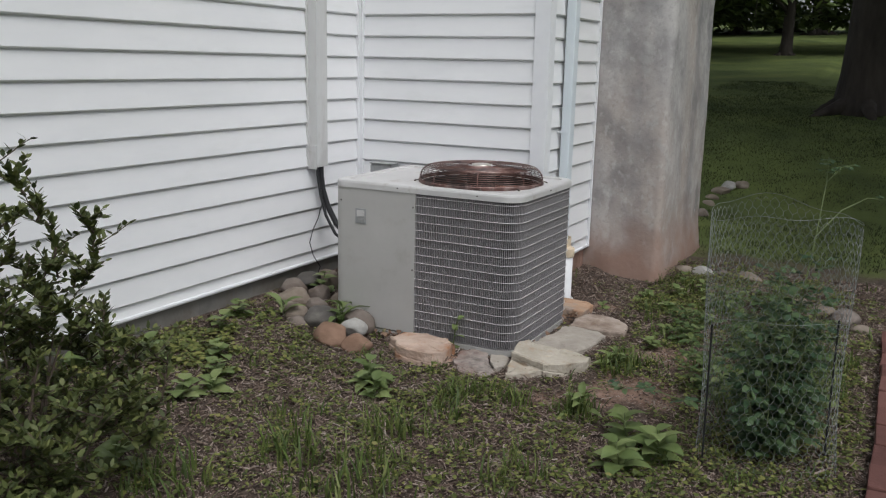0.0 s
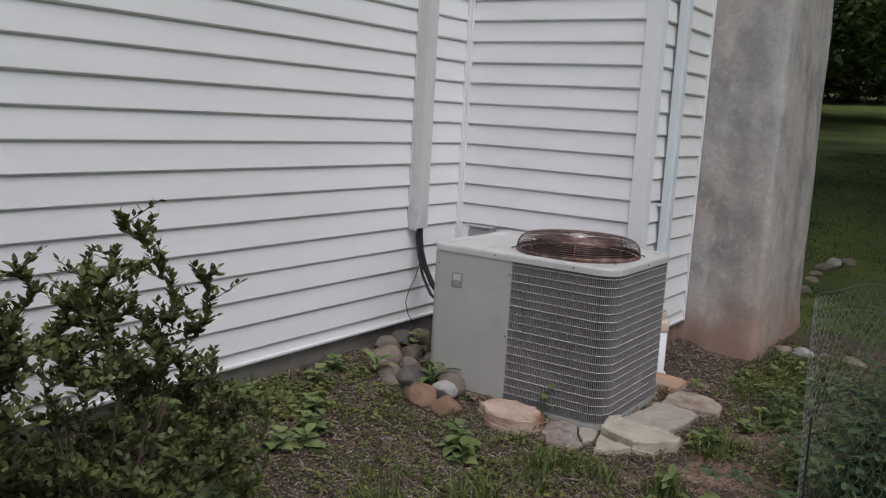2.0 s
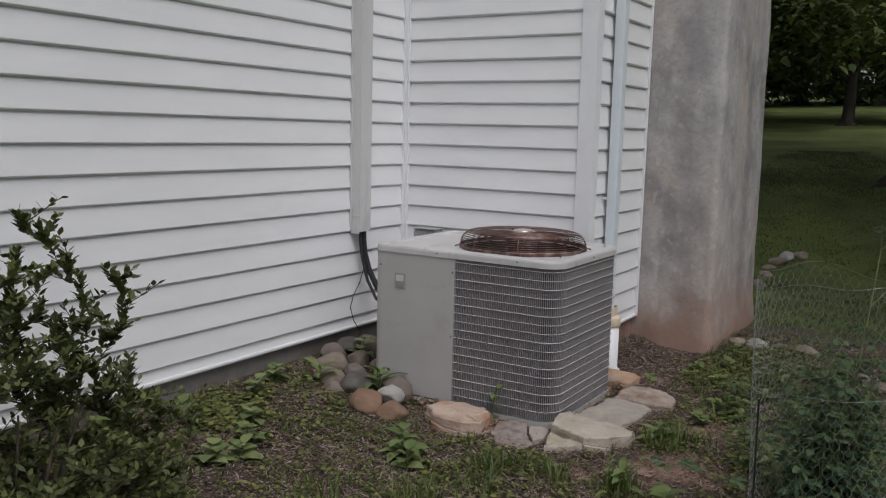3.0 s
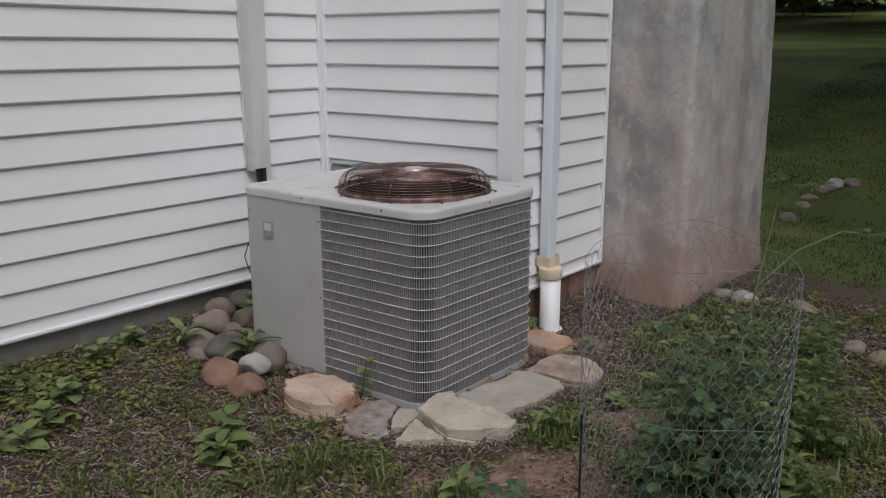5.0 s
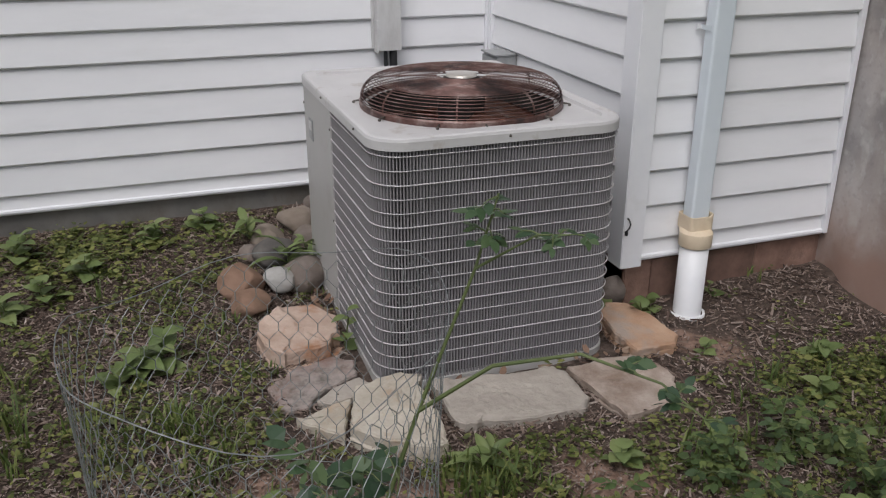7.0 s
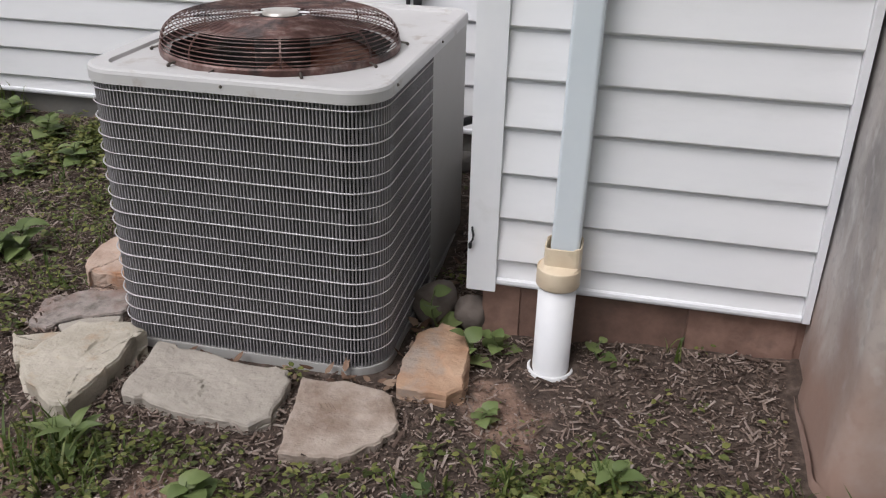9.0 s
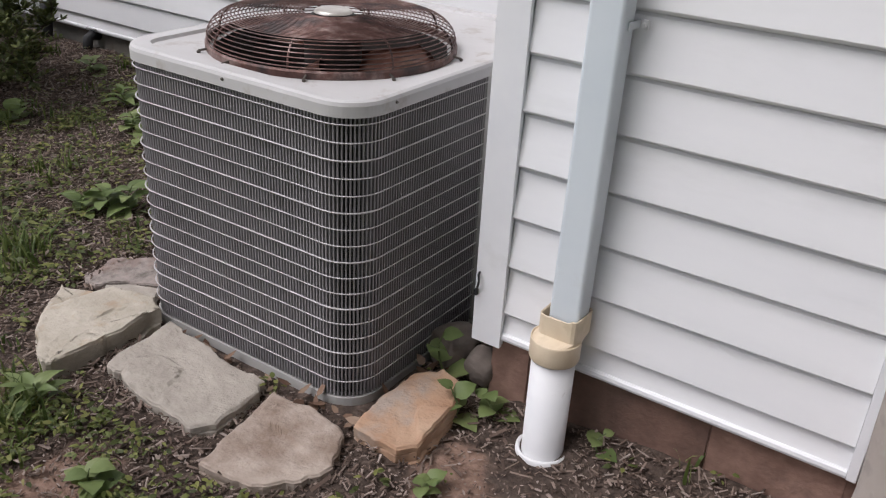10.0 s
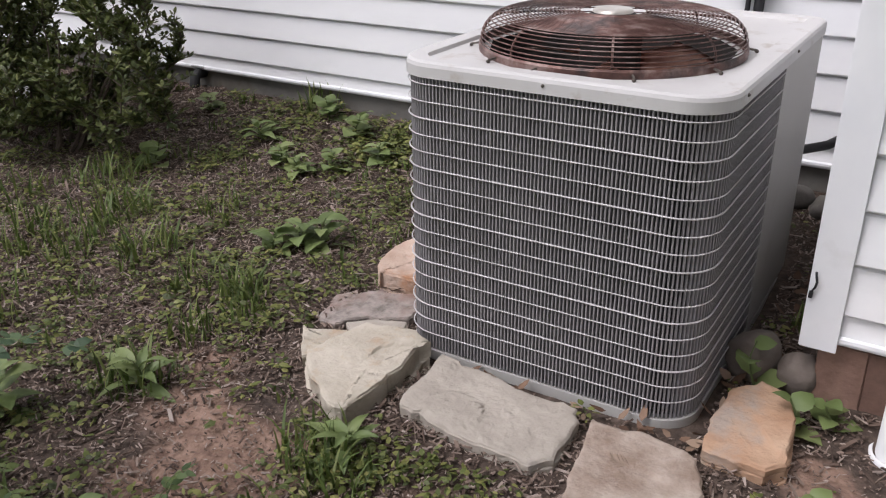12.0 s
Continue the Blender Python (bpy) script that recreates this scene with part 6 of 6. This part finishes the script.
def build_cage():
    cx, cy, R = -1.467, -2.735, 0.243
    z0, z1 = ground_z(cx, cy) - 0.01, 0.845
    root = thing("wire_cage", (cx, cy, z0), "bent cylinder of galvanised chicken wire round a plant", "wire cage")

    def at(a, z):
        f = (z - z0) / (z1 - z0)
        r = R * (1 + 0.05 * math.sin(3 * a + 1.0) + 0.03 * math.sin(2 * a + 6 * f)) * (1 - 0.05 * math.sin(math.pi * f))
        zz = z + (0.020 * math.sin(2 * a + 0.6) + 0.010 * math.sin(5 * a)) * f
        return Vector((cx + 0.02 * f + r * math.cos(a), cy + 0.015 * f + r * math.sin(a), zz))

    cols = 48
    w = 2 * math.pi / cols
    cell = R * w
    rowh = cell * 0.90
    rows = int((z1 - z0) / rowh)
    verts, faces = [], []

    def bar(p, q, r):
        d = (q - p)
        d.normalize()
        s = d.cross(Vector((0, 0, 1)))
        if s.length < 0.05:
            s = d.cross(Vector((1, 0, 0)))
        s.normalize()
        u = s.cross(d)
        i = len(verts)
        for c in (p, q):
            for k in range(3):
                b = 2 * math.pi * k / 3
                verts.append(tuple(c + (s * math.cos(b) + u * math.sin(b)) * r))
        for k in range(3):
            faces.append((i + k, i + (k + 1) % 3, i + 3 + (k + 1) % 3, i + 3 + k))

    for j in range(rows):
        za = z0 + j * rowh
        for i in range(cols):
            a = (i + 0.5 * (j % 2)) * w
            # an upright twist, then two slanting wires to the next row's twists
            p0, p1 = at(a, za), at(a, za + rowh * 0.45)
            bar(p0, p1, 0.0009)
            bar(p1, at(a + 0.5 * w, za + rowh), 0.0006)
            bar(p1, at(a - 0.5 * w, za + rowh), 0.0006)
    me = bpy.data.meshes.new("wire_mesh")
    me.from_pydata([tuple(Vector(v) - place_of(root)) for v in verts], [], faces)
    me.materials.append(M_GALV)
    ob = new("wire_mesh", me)
    ob.parent = root
    tagged(ob, "thin hexagonal chicken wire")
    for name, zz, r in (("top_wire", z1, 0.0008), ("middle_wire", z0 + 0.62 * (z1 - z0), 0.0007)):
        part(name, tube(bmesh.new(), [at(2 * math.pi * k / 48, zz) for k in range(48)], r, 5, closed=True), M_GALV, root)
    for a in (5.2, 2.3):
        p = at(a, z0)
        q = at(a, z0 + 0.55)
        part("stake", tube(bmesh.new(), [p + Vector((0, 0, -0.05)), q], 0.0036, 6), M_BLACK, root, "thin black stake")
    # the plant
    rose = thing("caged_plant", (cx, cy, ground_z(cx, cy)), "leafy blue-green garden plant growing inside the wire", "plant")
    rng = random.Random(29)
    nrng = np.random.RandomState(29)
    stems = bmesh.new()
    base, head, L = [], [], []
    zg = ground_z(cx, cy)

    def cane(pts, r0, k, size, start=0.15, reach=0.06):
        compound_cane(stems, base, head, L, rng, pts, r0, k, size, start, reach)

    for i in range(34):
        a, r = rng.uniform(0, 2 * math.pi), 0.03 + 0.13 * math.sqrt(rng.random())
        h = rng.uniform(0.18, 0.62)
        pts = [Vector((cx + 0.09 * f + r * math.cos(a) * f ** 0.7 + 0.02 * math.sin(5 * f + i), cy + r * math.sin(a) * f ** 0.7, zg + h * f)) for f in (0, 0.25, 0.5, 0.75, 1)]
        cane(pts, 0.0038, int(8 + 9 * h), 0.037, 0.15, 0.075)
    for i in range(16):
        a, r = rng.uniform(0, 2 * math.pi), 0.10 * math.sqrt(rng.random())
        h = rng.uniform(0.40, 0.78)
        pts = [Vector((cx + 0.05 + 0.08 * f + r * math.cos(a), cy - 0.02 + r * math.sin(a), zg + h * f)) for f in (0, 0.25, 0.5, 0.75, 1)]
        cane(pts, 0.0036, int(8 + 10 * h), 0.036, 0.2, 0.065)
    # the long shoot above the wire, with its side branch
    V = Vector
    shoot = [V((cx + 0.02, cy + 0.0, zg)), V((cx + 0.07, cy - 0.03, 0.25)), V((cx + 0.13, cy - 0.06, 0.50)), V((cx + 0.20, cy - 0.08, 0.74)), V((cx + 0.27, cy - 0.09, 0.93)), V((cx + 0.30, cy - 0.085, 1.02))]
    cane(shoot, 0.0050, 9, 0.020, 0.86, 0.028)
    side = [shoot[3], V((cx + 0.27, cy - 0.15, 0.83)), V((cx + 0.34, cy - 0.23, 0.875)), V((cx + 0.40, cy - 0.30, 0.865)), V((cx + 0.44, cy - 0.35, 0.83))]
    cane(side, 0.0032, 6, 0.018, 0.6, 0.024)
    tip = [shoot[4], V((cx + 0.33, cy - 0.13, 0.98)), V((cx + 0.37, cy - 0.17, 0.99))]
    cane(tip, 0.002, 6, 0.018, 0.4, 0.024)
    stub = [shoot[2], V((cx + 0.08, cy - 0.10, 0.62)), V((cx + 0.06, cy - 0.13, 0.70))]
    cane(stub, 0.002, 4, 0.022, 0.5, 0.025)
    low = [V((cx - 0.03, cy + 0.05, zg)), V((cx - 0.10, cy + 0.20, 0.12)), V((cx - 0.12, cy + 0.42, 0.16)), V((cx - 0.04, cy + 0.60, 0.10))]
    cane(low, 0.003, 8, 0.045, 0.4, 0.06)
    part("stem", stems, M_STEM, rose)
    n = len(base)
    L = np.array(L)
    pts = leaf_arrays(np.array(base), np.array(head), L, L * nrng.uniform(0.5, 0.75, n), 0.2, nrng)
    fol = leaves_object("foliage", pts - np.array(place_of(rose)[:]), M_CAGELEAF)
    fol.parent = rose


build_cage()


# ---------------------------------------------------------------- trees across the lawn
def tree(x, y, girth, height, first, spread, leaves, seed, label, leafsize=0.16, crown_low=2.0, lean=0.0, droop=0.0):
    rng = random.Random(seed)
    nrng = np.random.RandomState(seed)
    z0 = ground_z(x, y)
    root = thing("tree", (x, y, z0), label, "tree", "trees across the lawn")
    bm = bmesh.new()
    trunk = [Vector((x + lean * f * f, y + 0.2 * math.sin(f * 3 + seed) * f, z0 - 0.3 + height * f)) for f in (0, 0.03, 0.06, 0.10, 0.18, 0.3, 0.45, 0.62, 0.8, 1.0)]
    tube(bm, trunk, [girth * k for k in (1.75, 1.35, 1.12, 1.0, 0.92, 0.82, 0.66, 0.45, 0.25, 0.08)], 12)
    for k in range(7):
        a = 2 * math.pi * k / 7 + rng.uniform(-0.3, 0.3)
        r = girth * rng.uniform(2.2, 3.4)
        ends = [Vector((x, y, z0 + girth * 0.9)), Vector((x + math.cos(a) * girth * 1.3, y + math.sin(a) * girth * 1.3, z0 + girth * 0.25)), Vector((x + math.cos(a) * r, y + math.sin(a) * r, ground_z(x + math.cos(a) * r, y + math.sin(a) * r) - 0.05))]
        tube(bm, ends, [girth * 0.55, girth * 0.38, girth * 0.12], 7)
    limbs = []
    for k in range(16):
        f = first + (1 - first) * (k + 0.3) / 17
        base_pt = Vector((x + lean * f * f, y + 0.2 * math.sin(f * 3 + seed) * f, z0 - 0.3 + height * f))
        a = k * 2.4 + rng.uniform(-0.4, 0.4)
        reach = spread * (1.0 - 0.55 * f) * rng.uniform(0.75, 1.1)
        up = reach * rng.uniform(0.05, 0.5)
        pts = [base_pt, base_pt + Vector((math.cos(a) * reach * 0.35, math.sin(a) * reach * 0.35, up * 0.6)), base_pt + Vector((math.cos(a + 0.15) * reach * 0.7, math.sin(a + 0.15) * reach * 0.7, up * 0.95)), base_pt + Vector((math.cos(a + 0.2) * reach, math.sin(a + 0.2) * reach, up * 0.8 - 0.12 * reach))]
        if droop and f < 0.5:
            pts[2].z -= droop * 0.5
            pts[3].z -= droop * 1.4
        g = girth * 0.42 * (1 - 0.6 * f)
        tube(bm, pts, [g, g * 0.7, g * 0.4, g * 0.12], 6)
        limbs.append(pts)
    part("trunk", bm, M_BARK, root, smooth=True)
    base, head = [], []
    clumps = []
    for pts in limbs:
        for _ in range(9):
            f = rng.uniform(0.25, 1.0) * 3
            i0 = min(2, int(f))
            clumps.append(pts[i0].lerp(pts[i0 + 1], f - i0) + Vector((rng.gauss(0, 0.10 * spread), rng.gauss(0, 0.10 * spread), rng.gauss(0, 0.07 * spread))))
    per = leaves // len(clumps)
    for c in clumps:
        s = spread * rng.uniform(0.06, 0.14)
        for _ in range(per):
            p = c + Vector((rng.gauss(0, s), rng.gauss(0, s), rng.gauss(0, s * 0.55)))
            if p.z < z0 + crown_low:
                continue
            base.append(p[:])
    n = len(base)
    h = headings(n, nrng, -0.6, 0.4)
    size = nrng.uniform(0.7, 1.3, n) * leafsize
    pts = leaf_arrays(np.array(base), h, size, size * 0.6, 0.25, nrng)
    crown = leaves_object("crown", pts - np.array(place_of(root)[:]), M_TREELEAF)
    crown.parent = root


tree(9.8, -2.42, 0.30, 14.0, 0.25, 6.5, 28000, 3, "large dark-barked shade tree with flared roots on the lawn", 0.30, 3.2)
tree(23.1, 0.35, 0.16, 9.5, 0.09, 6.2, 34000, 5, "spreading low-branched tree on the far lawn", 0.26, 0.95, droop=1.4)
# stands out of view; added so that its crown darkens the near lawn
tree(5.5, -7.6, 0.30, 13.0, 0.24, 6.0, 26000, 6, "unseen leafy tree added to shade the near lawn", 0.26, 2.4)
tree(28.0, 7.5, 0.26, 10.0, 0.09, 6.2, 24000, 7, "dark leafy tree on the far side of the lawn", 0.32, 0.6, droop=1.4)
for i, (x, y) in enumerate(((40, -8), (41, -3.5), (39, 1), (42, 5), (38, 9), (41, 13), (37, 17), (44, 21), (46, -1), (47, 9), (48, 16), (36, -12), (45, 3))):
    tree(x, y, 0.36, 14.0, 0.05, 6.5, 7500, 20 + i, "dense dark woodland tree behind the lawn", 0.45, 0.0)
